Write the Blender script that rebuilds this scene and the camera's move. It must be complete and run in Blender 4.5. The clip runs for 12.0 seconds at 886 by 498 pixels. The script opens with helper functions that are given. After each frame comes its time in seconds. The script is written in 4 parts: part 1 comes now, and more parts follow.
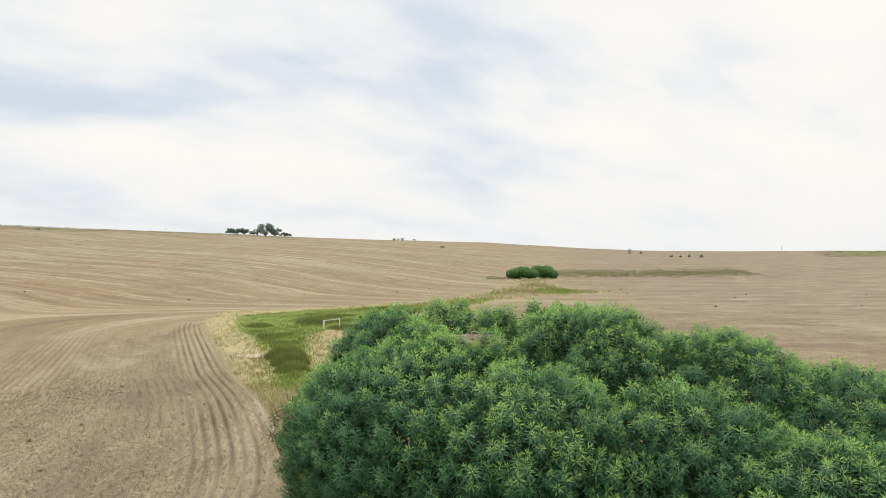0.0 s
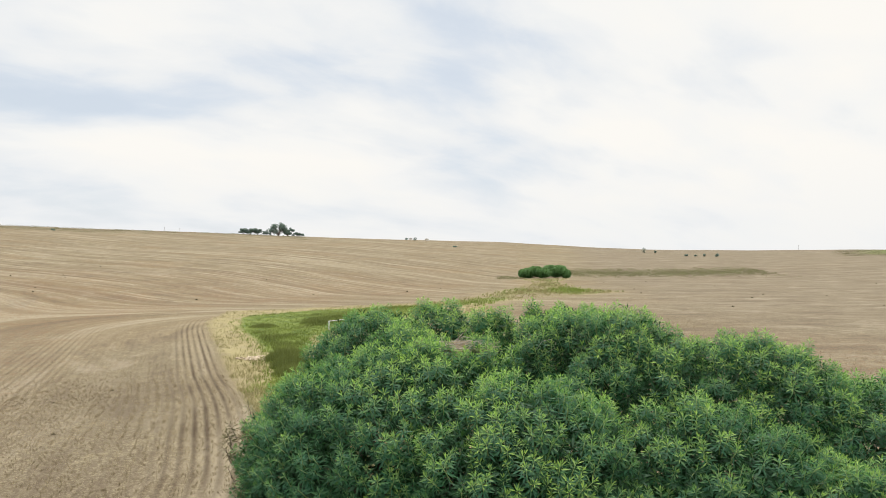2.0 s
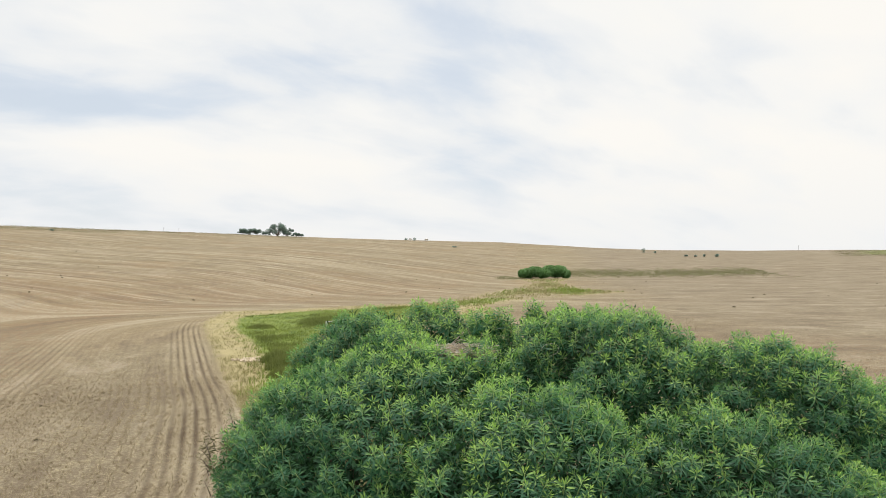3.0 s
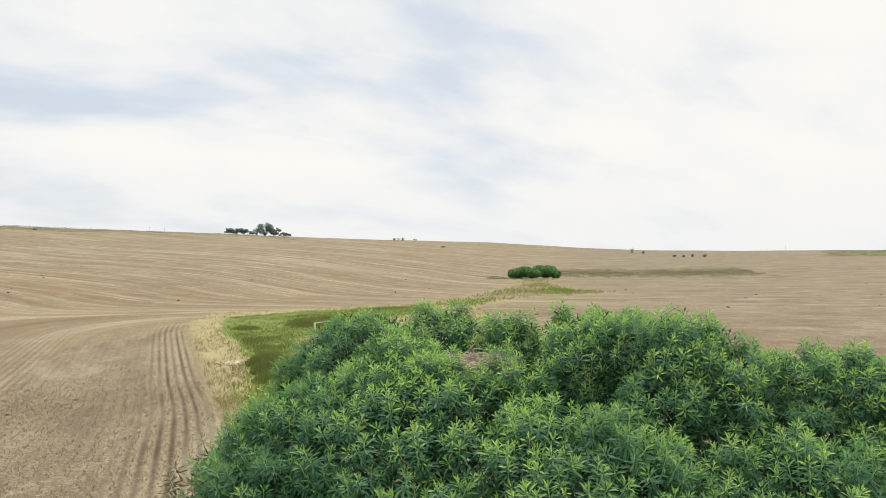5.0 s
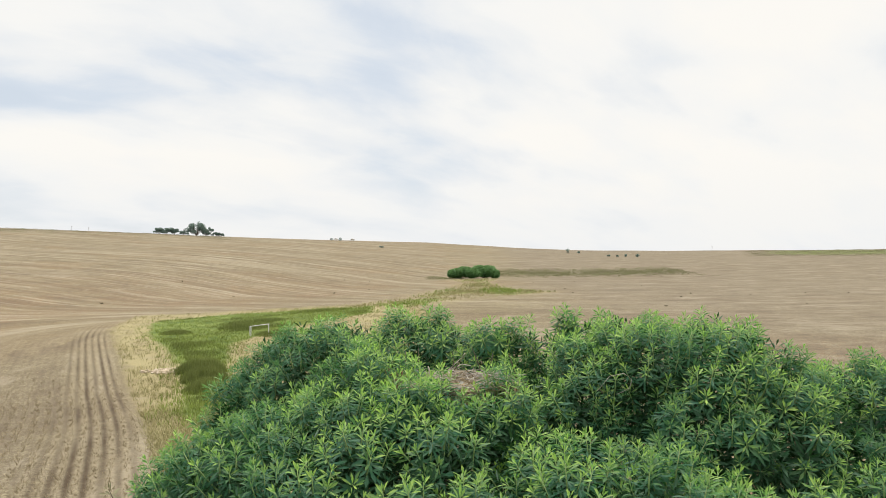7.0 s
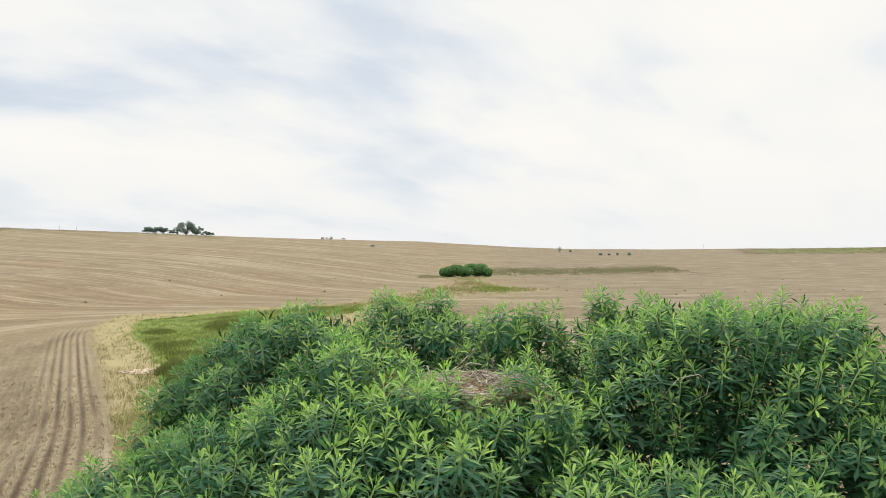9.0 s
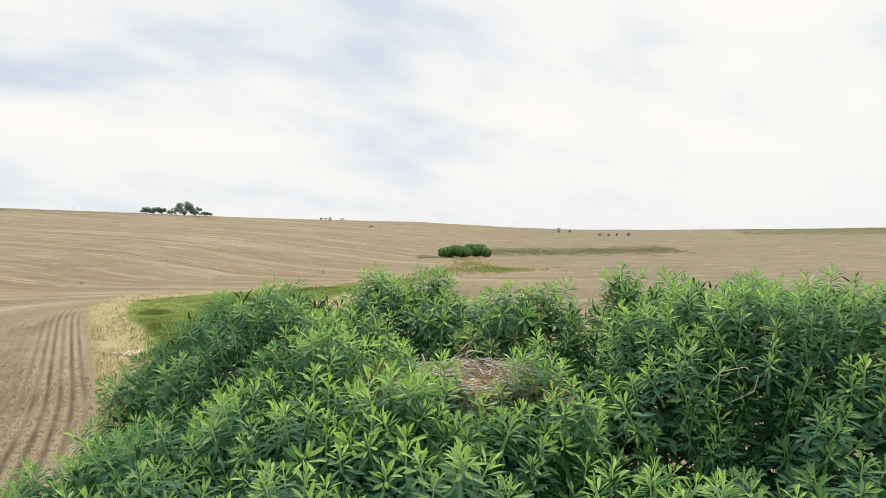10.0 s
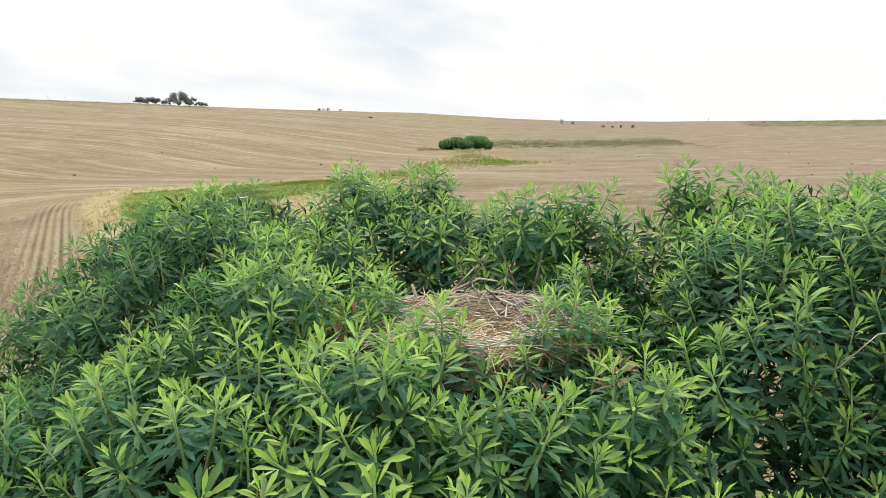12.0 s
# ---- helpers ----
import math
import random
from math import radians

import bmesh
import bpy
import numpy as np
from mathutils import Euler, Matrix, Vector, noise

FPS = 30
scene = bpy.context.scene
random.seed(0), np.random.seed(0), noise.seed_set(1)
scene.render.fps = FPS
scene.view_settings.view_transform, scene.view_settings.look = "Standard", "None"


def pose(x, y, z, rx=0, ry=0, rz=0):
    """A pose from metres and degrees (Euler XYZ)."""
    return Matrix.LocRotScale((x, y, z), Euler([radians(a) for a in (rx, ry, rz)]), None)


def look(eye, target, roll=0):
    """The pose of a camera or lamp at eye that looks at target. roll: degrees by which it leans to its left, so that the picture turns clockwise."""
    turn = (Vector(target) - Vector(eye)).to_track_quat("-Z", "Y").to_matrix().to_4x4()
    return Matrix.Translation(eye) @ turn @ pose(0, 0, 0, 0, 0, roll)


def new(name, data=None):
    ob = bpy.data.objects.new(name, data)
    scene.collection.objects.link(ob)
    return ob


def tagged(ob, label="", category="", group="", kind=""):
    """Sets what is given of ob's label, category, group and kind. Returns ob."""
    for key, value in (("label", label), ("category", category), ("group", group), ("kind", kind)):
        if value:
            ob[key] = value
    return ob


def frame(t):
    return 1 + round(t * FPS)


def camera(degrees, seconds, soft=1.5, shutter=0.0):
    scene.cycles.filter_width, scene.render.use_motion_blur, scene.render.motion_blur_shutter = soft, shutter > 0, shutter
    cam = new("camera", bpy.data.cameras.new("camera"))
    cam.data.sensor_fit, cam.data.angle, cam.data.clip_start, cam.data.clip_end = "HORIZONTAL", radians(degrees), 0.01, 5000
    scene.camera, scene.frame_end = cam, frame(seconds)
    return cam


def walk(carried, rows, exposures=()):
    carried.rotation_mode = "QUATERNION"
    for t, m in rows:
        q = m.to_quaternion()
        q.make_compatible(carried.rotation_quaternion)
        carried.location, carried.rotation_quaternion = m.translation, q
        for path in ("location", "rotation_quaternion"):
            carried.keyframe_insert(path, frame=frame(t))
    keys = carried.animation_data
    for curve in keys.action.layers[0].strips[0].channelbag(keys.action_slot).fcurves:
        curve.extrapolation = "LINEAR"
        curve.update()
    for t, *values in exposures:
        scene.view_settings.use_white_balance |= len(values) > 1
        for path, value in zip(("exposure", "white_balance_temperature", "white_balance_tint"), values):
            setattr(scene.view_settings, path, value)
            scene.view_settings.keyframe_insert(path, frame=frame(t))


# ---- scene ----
LENS = 66.0
PATH = [
    (0, (1.539, -12.29, 5.21), (1.233, -10.314, 5.215), 0.3),
    (0.5, (1.582, -11.904, 5.161), (1.242, -9.934, 5.168), 0.4),
    (1, (1.617, -11.489, 5.143), (1.273, -9.519, 5.149), 0.2),
    (1.5, (1.672, -11.008, 5.144), (1.328, -9.038, 5.148), 0.2),
    (2, (1.736, -10.62, 5.118), (1.392, -8.65, 5.122), 0.2),
    (2.5, (1.744, -10.296, 5.061), (1.402, -8.325, 5.067), 0.2),
    (3, (1.684, -9.932, 5.073), (1.341, -7.961, 5.078), 0.2),
    (3.5, (1.557, -9.518, 5.057), (1.214, -7.548, 5.061), 0.3),
    (3.7, (1.511, -9.35, 5.065), (1.165, -7.38, 5.067), 0.2),
    (5.5, (0.873, -8.003, 4.952), (0.602, -6.021, 4.96), 0.2),
    (6, (0.667, -7.593, 4.955), (0.445, -5.606, 4.964), 0.1),
    (6.5, (0.506, -7.149, 4.941), (0.332, -5.156, 4.949), 0.1),
    (7, (0.364, -6.703, 4.903), (0.237, -4.707, 4.91), 0.2),
    (8.8, (0.184, -5.203, 4.644), (0.078, -3.206, 4.649), -0.0),
    (9, (0.161, -5.049, 4.623), (0.059, -3.051, 4.628), 0.1),
    (9.5, (0.127, -4.704, 4.592), (0.026, -2.706, 4.597), 0.1),
    (10, (0.137, -4.309, 4.558), (0.038, -2.312, 4.506), 0.1),
    (10.5, (0.129, -3.891, 4.541), (0.031, -1.899, 4.403), 0.2),
    (11, (0.126, -3.525, 4.509), (0.028, -1.54, 4.283), 0.3),
    (11.5, (0.114, -3.162, 4.515), (0.016, -1.189, 4.198), 0.1),
    (12, (0.08, -2.881, 4.509), (-0.018, -0.917, 4.145), 0.2),
]
cam = camera(LENS, 12.0, soft=0.5)
walk(cam, [(t, look(eye, target, roll)) for t, eye, target, roll in PATH],
     exposures=[(0.0, 0.0), (9.6, 0.0), (11.0, 0.08), (12.0, 0.14)])

# ---------------------------------------------------------------- world, sun
SUN_UP, SUN_AZ = 64.0, -8.0      # degrees; azimuth from +y towards +x


def node(tree, kind, **kw):
    n = tree.nodes.new(kind)
    for k, v in kw.items():
        n.inputs[k].default_value = v
    return n


def math_node(tree, op, a, b=None, clamp=False):
    n = tree.nodes.new("ShaderNodeMath")
    n.operation, n.use_clamp = op, clamp
    for i, v in enumerate((a, b)):
        if v is None:
            continue
        if isinstance(v, (int, float)):
            n.inputs[i].default_value = v
        else:
            tree.links.new(v, n.inputs[i])
    return n.outputs[0]


def mix_node(tree, fac, a, b, how="MIX"):
    n = tree.nodes.new("ShaderNodeMix")
    n.data_type, n.blend_type = "RGBA", how
    for i, v in ((0, fac), (6, a), (7, b)):
        if isinstance(v, (int, float)):
            n.inputs[i].default_value = v
        elif isinstance(v, tuple):
            n.inputs[i].default_value = (*v, 1)
        else:
            tree.links.new(v, n.inputs[i])
    return n.outputs[2]


def ramp_node(tree, fac, stops):
    n = tree.nodes.new("ShaderNodeValToRGB")
    el = n.color_ramp.elements
    while len(el) < len(stops):
        el.new(0.5)
    for e, (p, c) in zip(el, stops):
        e.position = p
        e.color = (*c, 1) if isinstance(c, tuple) else (c, c, c, 1)
    tree.links.new(fac, n.inputs[0])
    return n.outputs[0]


def noise_node(tree, vec, scale, detail=4.0, rough=0.55, warp=0.0):
    n = node(tree, "ShaderNodeTexNoise", Scale=scale, Detail=detail, Roughness=rough, Distortion=warp)
    tree.links.new(vec, n.inputs["Vector"])
    return n.outputs["Fac"]


world = bpy.data.worlds.new("overcast_sky")
scene.world = world
world.use_nodes = True
wt = world.node_tree
wt.nodes.clear()
sky = wt.nodes.new("ShaderNodeTexSky")
sky.sky_type, sky.sun_disc = "NISHITA", False
sky.sun_elevation, sky.sun_rotation = radians(SUN_UP), radians(SUN_AZ)
co = wt.nodes.new("ShaderNodeTexCoord").outputs["Generated"]
sep = wt.nodes.new("ShaderNodeSeparateXYZ")
wt.links.new(co, sep.inputs[0])
up = math_node(wt, "MAXIMUM", sep.outputs[2], 0.0)
low = math_node(wt, "ADD", up, 0.36)
flat = wt.nodes.new("ShaderNodeCombineXYZ")
wt.links.new(math_node(wt, "DIVIDE", sep.outputs[0], low), flat.inputs[0])
wt.links.new(math_node(wt, "DIVIDE", sep.outputs[1], low), flat.inputs[1])
split = wt.nodes.new("ShaderNodeSeparateXYZ")
wt.links.new(flat.outputs[0], split.inputs[0])
# the cloud bands run away to the right, longer than they are broad
run = math_node(wt, "ADD", math_node(wt, "MULTIPLY", split.outputs[0], 0.78), math_node(wt, "MULTIPLY", split.outputs[1], 0.62))
cross = math_node(wt, "SUBTRACT", math_node(wt, "MULTIPLY", split.outputs[1], 0.78), math_node(wt, "MULTIPLY", split.outputs[0], 0.62))
bands = wt.nodes.new("ShaderNodeCombineXYZ")
wt.links.new(math_node(wt, "ADD", math_node(wt, "MULTIPLY", run, 0.75), 0.42), bands.inputs[0])
wt.links.new(math_node(wt, "MULTIPLY", cross, 1.25), bands.inputs[1])
bands.inputs[2].default_value = 8.2
big = noise_node(wt, bands.outputs[0], 1.7, 3.0, 0.5, 0.25)
fine = noise_node(wt, bands.outputs[0], 4.2, 6.0, 0.55, 0.25)
both = math_node(wt, "ADD", math_node(wt, "MULTIPLY", big, 0.70), math_node(wt, "MULTIPLY", fine, 0.30))
# thinner cloud towards the west
both = math_node(wt, "ADD", both, math_node(wt, "MULTIPLY", sep.outputs[0], 0.12))
cloud = ramp_node(wt, both, [(0.35, (8.0, 8.6, 9.3)), (0.43, (9.1, 9.3, 9.45)), (0.49, (9.95, 9.92, 9.72)), (0.58, (10.45, 10.2, 9.7))])
cover = ramp_node(wt, both, [(0.30, 0.75), (0.42, 1.0)])
dome = mix_node(wt, cover, sky.outputs[0], cloud)
haze = ramp_node(wt, up, [(0.0, 1.0), (0.13, 0.0)])
dome = mix_node(wt, math_node(wt, "MULTIPLY", haze, 0.6), dome, (9.25, 9.4, 9.5))
lift = ramp_node(wt, up, [(0.0, 0.42), (0.36, 0.42), (0.8, 0.88)])      # overcast: the zenith is brightest
back = wt.nodes.new("ShaderNodeBackground")
wt.links.new(mix_node(wt, 1.0, dome, lift, "MULTIPLY"), back.inputs[0])
back.inputs[1].default_value = 0.222
wt.links.new(back.outputs[0], wt.nodes.new("ShaderNodeOutputWorld").inputs[0])

lamp = bpy.data.lights.new("sun", "SUN")
lamp.energy, lamp.angle, lamp.color = 2.12, radians(12), (1.0, 0.95, 0.86)
sun_ob = new("sun", lamp)
e, a = radians(SUN_UP), radians(SUN_AZ)
sun_ob.matrix_world = look((60 * math.sin(a) * math.cos(e), 60 * math.cos(a) * math.cos(e), 60 * math.sin(e)), (0, 0, 0))


# ---------------------------------------------------------------- materials
def material(name):
    m = bpy.data.materials.new(name)
    m.use_nodes = True
    t = m.node_tree
    b = t.nodes["Principled BSDF"]
    return m, t, b, t.nodes["Material Output"]


def attr(t, name):
    n = t.nodes.new("ShaderNodeAttribute")
    n.attribute_name = name
    return n.outputs["Fac"]


def island(t):
    return t.nodes.new("ShaderNodeNewGeometry").outputs["Random Per Island"]


def object_co(t):
    return t.nodes.new("ShaderNodeTexCoord").outputs["Object"]


def relief(t, b, h, strength, dist):
    n = node(t, "ShaderNodeBump", Strength=strength, Distance=dist)
    t.links.new(h, n.inputs["Height"])
    t.links.new(n.outputs[0], b.inputs["Normal"])


def leaf_material(name, old, young, glow, gloss=0.42, through_part=0.3):
    """A leaf: colour by age along the shoot, each leaf a little different, light passing through."""
    m, t, b, out = material(name)
    age = attr(t, "age")
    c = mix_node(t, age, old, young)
    rnd = island(t)
    c = mix_node(t, math_node(t, "MULTIPLY", rnd, 0.35), c, tuple(v * 0.55 for v in old))
    n = noise_node(t, object_co(t), 9.0, 3.0)
    c = mix_node(t, ramp_node(t, n, [(0.45, 0.0), (0.75, 0.35)]), c, tuple(v * 1.5 for v in old))
    t.links.new(c, b.inputs["Base Color"])
    b.inputs["Roughness"].default_value = gloss
    b.inputs["Specular IOR Level"].default_value = 0.32
    tr = t.nodes.new("ShaderNodeBsdfTranslucent")
    t.links.new(mix_node(t, 0.6, c, glow), tr.inputs[0])
    mx = t.nodes.new("ShaderNodeMixShader")
    mx.inputs[0].default_value = through_part
    t.links.new(b.outputs[0], mx.inputs[1])
    t.links.new(tr.outputs[0], mx.inputs[2])
    t.links.new(mx.outputs[0], out.inputs[0])
    return m


def blade_material(name, root, tip, rough=0.7):
    """Grass or straw: darker at the root than at the tip, each blade its own shade."""
    m, t, b, out = material(name)
    c = mix_node(t, attr(t, "age"), root, tip)
    c = mix_node(t, math_node(t, "MULTIPLY", island(t), 0.5), c, tuple(v * 0.6 for v in root))
    n = noise_node(t, object_co(t), 0.35, 3.0)
    c = mix_node(t, ramp_node(t, n, [(0.4, 0.0), (0.7, 0.45)]), c, tuple(v * 1.15 for v in tip))
    t.links.new(c, b.inputs["Base Color"])
    b.inputs["Roughness"].default_value = rough
    b.inputs["Specular IOR Level"].default_value = 0.2
    return m


def plain_material(name, c0, c1, scale, rough=0.8, metal=0.0, bump=0.3):
    m, t, b, out = material(name)
    v = object_co(t)
    n = noise_node(t, v, scale, 5.0)
    f = noise_node(t, v, scale * 9, 3.0)
    c = mix_node(t, ramp_node(t, n, [(0.35, 0.0), (0.65, 1.0)]), c0, c1)
    c = mix_node(t, math_node(t, "MULTIPLY", f, 0.35), c, tuple(x * 0.5 for x in c0))
    t.links.new(c, b.inputs["Base Color"])
    b.inputs["Roughness"].default_value, b.inputs["Metallic"].default_value = rough, metal
    relief(t, b, f, bump, 0.01)
    return m


LEAF = leaf_material("shrub_leaf", (0.032, 0.122, 0.067), (0.44, 0.63, 0.12), (0.18, 0.48, 0.12), 0.48, 0.36)
WITHERED = leaf_material("withered_leaf", (0.20, 0.13, 0.07), (0.30, 0.21, 0.12), (0.3, 0.18, 0.08), 0.7, 0.15)
# leaf green darkened for the shade inside the crown
LEAF_SHADED = leaf_material("shrub_leaf_shaded", (0.019, 0.070, 0.028), (0.04, 0.11, 0.035), (0.10, 0.23, 0.03), 0.55, 0.15)
LEAF_FAR = leaf_material("distant_leaf", (0.075, 0.18, 0.055), (0.18, 0.34, 0.10), (0.12, 0.24, 0.04), 0.6, 0.2)
LEAF_GUM = leaf_material("gum_leaf", (0.15, 0.215, 0.19), (0.24, 0.31, 0.27), (0.2, 0.28, 0.2), 0.7, 0.35)
SCRUB = leaf_material("grey_scrub", (0.185, 0.175, 0.095), (0.31, 0.285, 0.16), (0.2, 0.22, 0.08), 0.7, 0.1)
BARK = plain_material("bark", (0.10, 0.076, 0.055), (0.18, 0.14, 0.105), 6.0, 0.85, 0, 0.6)
STEM = plain_material("green_stem", (0.20, 0.32, 0.10), (0.30, 0.40, 0.15), 8.0, 0.6)
STICK = plain_material("dead_stick", (0.33, 0.28, 0.225), (0.58, 0.54, 0.47), 7.0, 0.85, 0, 0.5)
STRAW = blade_material("nest_straw", (0.42, 0.33, 0.21), (0.68, 0.58, 0.41))
LINING = plain_material("nest_lining", (0.34, 0.25, 0.15), (0.52, 0.42, 0.28), 14.0, 0.95, 0, 0.8)
DROPPING = plain_material("white_wash", (0.55, 0.55, 0.52), (0.66, 0.66, 0.63), 20.0, 0.9)
STUBBLE = blade_material("stubble", (0.215, 0.168, 0.105), (0.375, 0.31, 0.195), 0.75)
DRY = blade_material("dry_grass", (0.27, 0.245, 0.110), (0.43, 0.385, 0.195))
GREEN = blade_material("green_grass", (0.13, 0.185, 0.036), (0.31, 0.37, 0.085))
REED = blade_material("reed", (0.105, 0.140, 0.034), (0.235, 0.270, 0.080))
SCRUB_GREEN = leaf_material("green_scrub", (0.14, 0.145, 0.065), (0.27, 0.255, 0.13), (0.24, 0.25, 0.09), 0.7, 0.2)
WEED = blade_material("dark_weed", (0.07, 0.06, 0.035), (0.14, 0.11, 0.06))
PIPE = plain_material("galvanised_pipe", (0.58, 0.58, 0.55), (0.70, 0.69, 0.66), 5.0, 0.5, 0.3, 0.1)
POST = plain_material("weathered_post", (0.20, 0.18, 0.16), (0.32, 0.30, 0.27), 3.0, 0.85)
LIMEWASH = plain_material("pale_wall", (0.70, 0.68, 0.63), (0.8, 0.78, 0.74), 1.0, 0.8)
TIN = plain_material("tin_roof", (0.48, 0.47, 0.46), (0.60, 0.59, 0.57), 1.5, 0.5, 0.4)
CLOD = plain_material("pale_clod", (0.42, 0.32, 0.22), (0.62, 0.52, 0.40), 5.0, 0.95, 0, 0.8)


def ground_material():
    m, t, b, out = material("harvested_field")
    pos = object_co(t)
    row, near, green, dry, rough_patch, litter_shade, far = (attr(t, n) for n in ("row", "near", "green", "dry", "red", "litter_shade", "far"))
    uv = t.nodes.new("ShaderNodeCombineXYZ")
    t.links.new(attr(t, "across"), uv.inputs[0])
    t.links.new(attr(t, "along"), uv.inputs[1])
    # swaths left by the harvester, long and narrow
    st = t.nodes.new("ShaderNodeMapping")
    st.inputs["Scale"].default_value = (0.16, 0.006, 1)
    t.links.new(uv.outputs[0], st.inputs[0])
    streak = noise_node(t, st.outputs[0], 1.0, 5.0, 0.6, 0.25)
    st2 = t.nodes.new("ShaderNodeMapping")
    st2.inputs["Scale"].default_value = (0.62, 0.016, 1)
    t.links.new(uv.outputs[0], st2.inputs[0])
    streak2 = noise_node(t, st2.outputs[0], 1.0, 4.0, 0.6, 0.3)
    patch = noise_node(t, pos, 0.035, 5.0, 0.55, 0.6)
    grain = noise_node(t, pos, 2.2, 6.0, 0.7)
    straw_n = noise_node(t, pos, 13.0, 5.0, 0.75, 0.6)
    c = mix_node(t, ramp_node(t, streak, [(0.36, 0.0), (0.64, 1.0)]), (0.152, 0.120, 0.072), (0.265, 0.225, 0.132))
    warm = noise_node(t, pos, 0.13, 4.0, 0.6, 0.8)
    c = mix_node(t, math_node(t, "MULTIPLY", rough_patch, ramp_node(t, warm, [(0.50, 0.0), (0.62, 0.85)])), c, (0.25, 0.150, 0.078))
    c = mix_node(t, ramp_node(t, patch, [(0.48, 0.0), (0.68, 0.75)]), c, (0.290, 0.236, 0.145))
    c = mix_node(t, ramp_node(t, patch, [(0.38, 0.8), (0.50, 0.0)]), c, (0.235, 0.165, 0.085))
    mottle = noise_node(t, pos, 0.28, 6.0, 0.72, 0.5)
    c = mix_node(t, math_node(t, "MULTIPLY", rough_patch, ramp_node(t, mottle, [(0.46, 0.0), (0.60, 0.55)])), c, (0.185, 0.125, 0.074))
    c = mix_node(t, attr(t, "bare"), c, (0.182, 0.150, 0.115))
    close = math_node(t, "SUBTRACT", 1.0, math_node(t, "MULTIPLY", far, 0.7))
    speck = noise_node(t, pos, 0.9, 8.0, 0.82, 0.4)
    clump = noise_node(t, pos, 7.5, 6.0, 0.8, 0.3)
    for tone, lo, hi, shade in ((speck, (0.42, 0.5), (0.51, 0.0), (0.135, 0.104, 0.058)), (speck, (0.51, 0.0), (0.62, 0.5), (0.39, 0.34, 0.20)),
                                (straw_n, (0.42, 0.65), (0.52, 0.0), (0.125, 0.097, 0.055)), (straw_n, (0.52, 0.0), (0.63, 0.7), (0.39, 0.34, 0.205)),
                                (clump, (0.42, 0.45), (0.49, 0.0), (0.13, 0.10, 0.058)), (clump, (0.53, 0.0), (0.61, 0.5), (0.38, 0.335, 0.20))):
        c = mix_node(t, math_node(t, "MULTIPLY", close, ramp_node(t, tone, [lo, hi])), c, shade)
    # blotches of paler chaff and darker earth, drawn out along the swaths
    st4 = t.nodes.new("ShaderNodeMapping")
    st4.inputs["Scale"].default_value = (0.24, 0.10, 1)
    t.links.new(uv.outputs[0], st4.inputs[0])
    blotch = noise_node(t, st4.outputs[0], 1.0, 7.0, 0.74, 0.6)
    c = mix_node(t, ramp_node(t, blotch, [(0.40, 0.55), (0.48, 0.0)]), c, (0.125, 0.096, 0.066))
    c = mix_node(t, ramp_node(t, blotch, [(0.53, 0.0), (0.62, 0.55)]), c, (0.335, 0.290, 0.205))
    # swath lines on the slopes
    st3 = t.nodes.new("ShaderNodeMapping")
    st3.inputs["Scale"].default_value = (1.1, 0.03, 1)
    t.links.new(uv.outputs[0], st3.inputs[0])
    streak3 = noise_node(t, st3.outputs[0], 1.0, 3.0, 0.6, 0.2)
    far = math_node(t, "MULTIPLY", far, ramp_node(t, warm, [(0.34, 0.35), (0.58, 1.0)]))
    for tone, lo, hi, shade in ((streak, (0.40, 0.5), (0.47, 0.0), (0.165, 0.122, 0.075)), (streak, (0.54, 0.0), (0.60, 0.5), (0.38, 0.335, 0.235)), (streak2, (0.43, 0.6), (0.53, 0.0), (0.150, 0.112, 0.066)), (streak2, (0.54, 0.0), (0.62, 0.5), (0.38, 0.335, 0.235)),
                                (streak3, (0.40, 0.35), (0.50, 0.0), (0.165, 0.128, 0.075)), (streak3, (0.53, 0.0), (0.60, 0.32), (0.40, 0.355, 0.25))):
        c = mix_node(t, math_node(t, "MULTIPLY", far, ramp_node(t, tone, [lo, hi])), c, shade)
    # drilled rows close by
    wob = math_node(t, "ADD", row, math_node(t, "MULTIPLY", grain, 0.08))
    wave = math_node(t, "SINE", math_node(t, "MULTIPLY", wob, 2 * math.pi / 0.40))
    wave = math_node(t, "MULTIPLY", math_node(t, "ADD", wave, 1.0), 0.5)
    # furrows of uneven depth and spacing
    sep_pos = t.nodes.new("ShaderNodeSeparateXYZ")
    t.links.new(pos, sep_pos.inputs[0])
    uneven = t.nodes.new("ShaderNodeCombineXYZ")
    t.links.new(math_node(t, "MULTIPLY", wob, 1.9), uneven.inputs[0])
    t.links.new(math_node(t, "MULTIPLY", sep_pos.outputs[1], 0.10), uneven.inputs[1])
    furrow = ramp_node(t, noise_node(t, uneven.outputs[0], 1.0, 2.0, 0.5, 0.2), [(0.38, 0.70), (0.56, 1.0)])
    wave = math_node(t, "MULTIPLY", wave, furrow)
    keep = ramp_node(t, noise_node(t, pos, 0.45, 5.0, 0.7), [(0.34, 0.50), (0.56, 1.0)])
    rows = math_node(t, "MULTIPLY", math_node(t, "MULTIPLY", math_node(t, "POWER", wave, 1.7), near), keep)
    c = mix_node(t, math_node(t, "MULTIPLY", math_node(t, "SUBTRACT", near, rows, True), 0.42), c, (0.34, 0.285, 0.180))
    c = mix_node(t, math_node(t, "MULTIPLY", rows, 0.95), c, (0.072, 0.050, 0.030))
    c = mix_node(t, math_node(t, "MULTIPLY", ramp_node(t, grain, [(0.48, 0.0), (0.66, 1.0)]), rough_patch), c, (0.215, 0.140, 0.080))
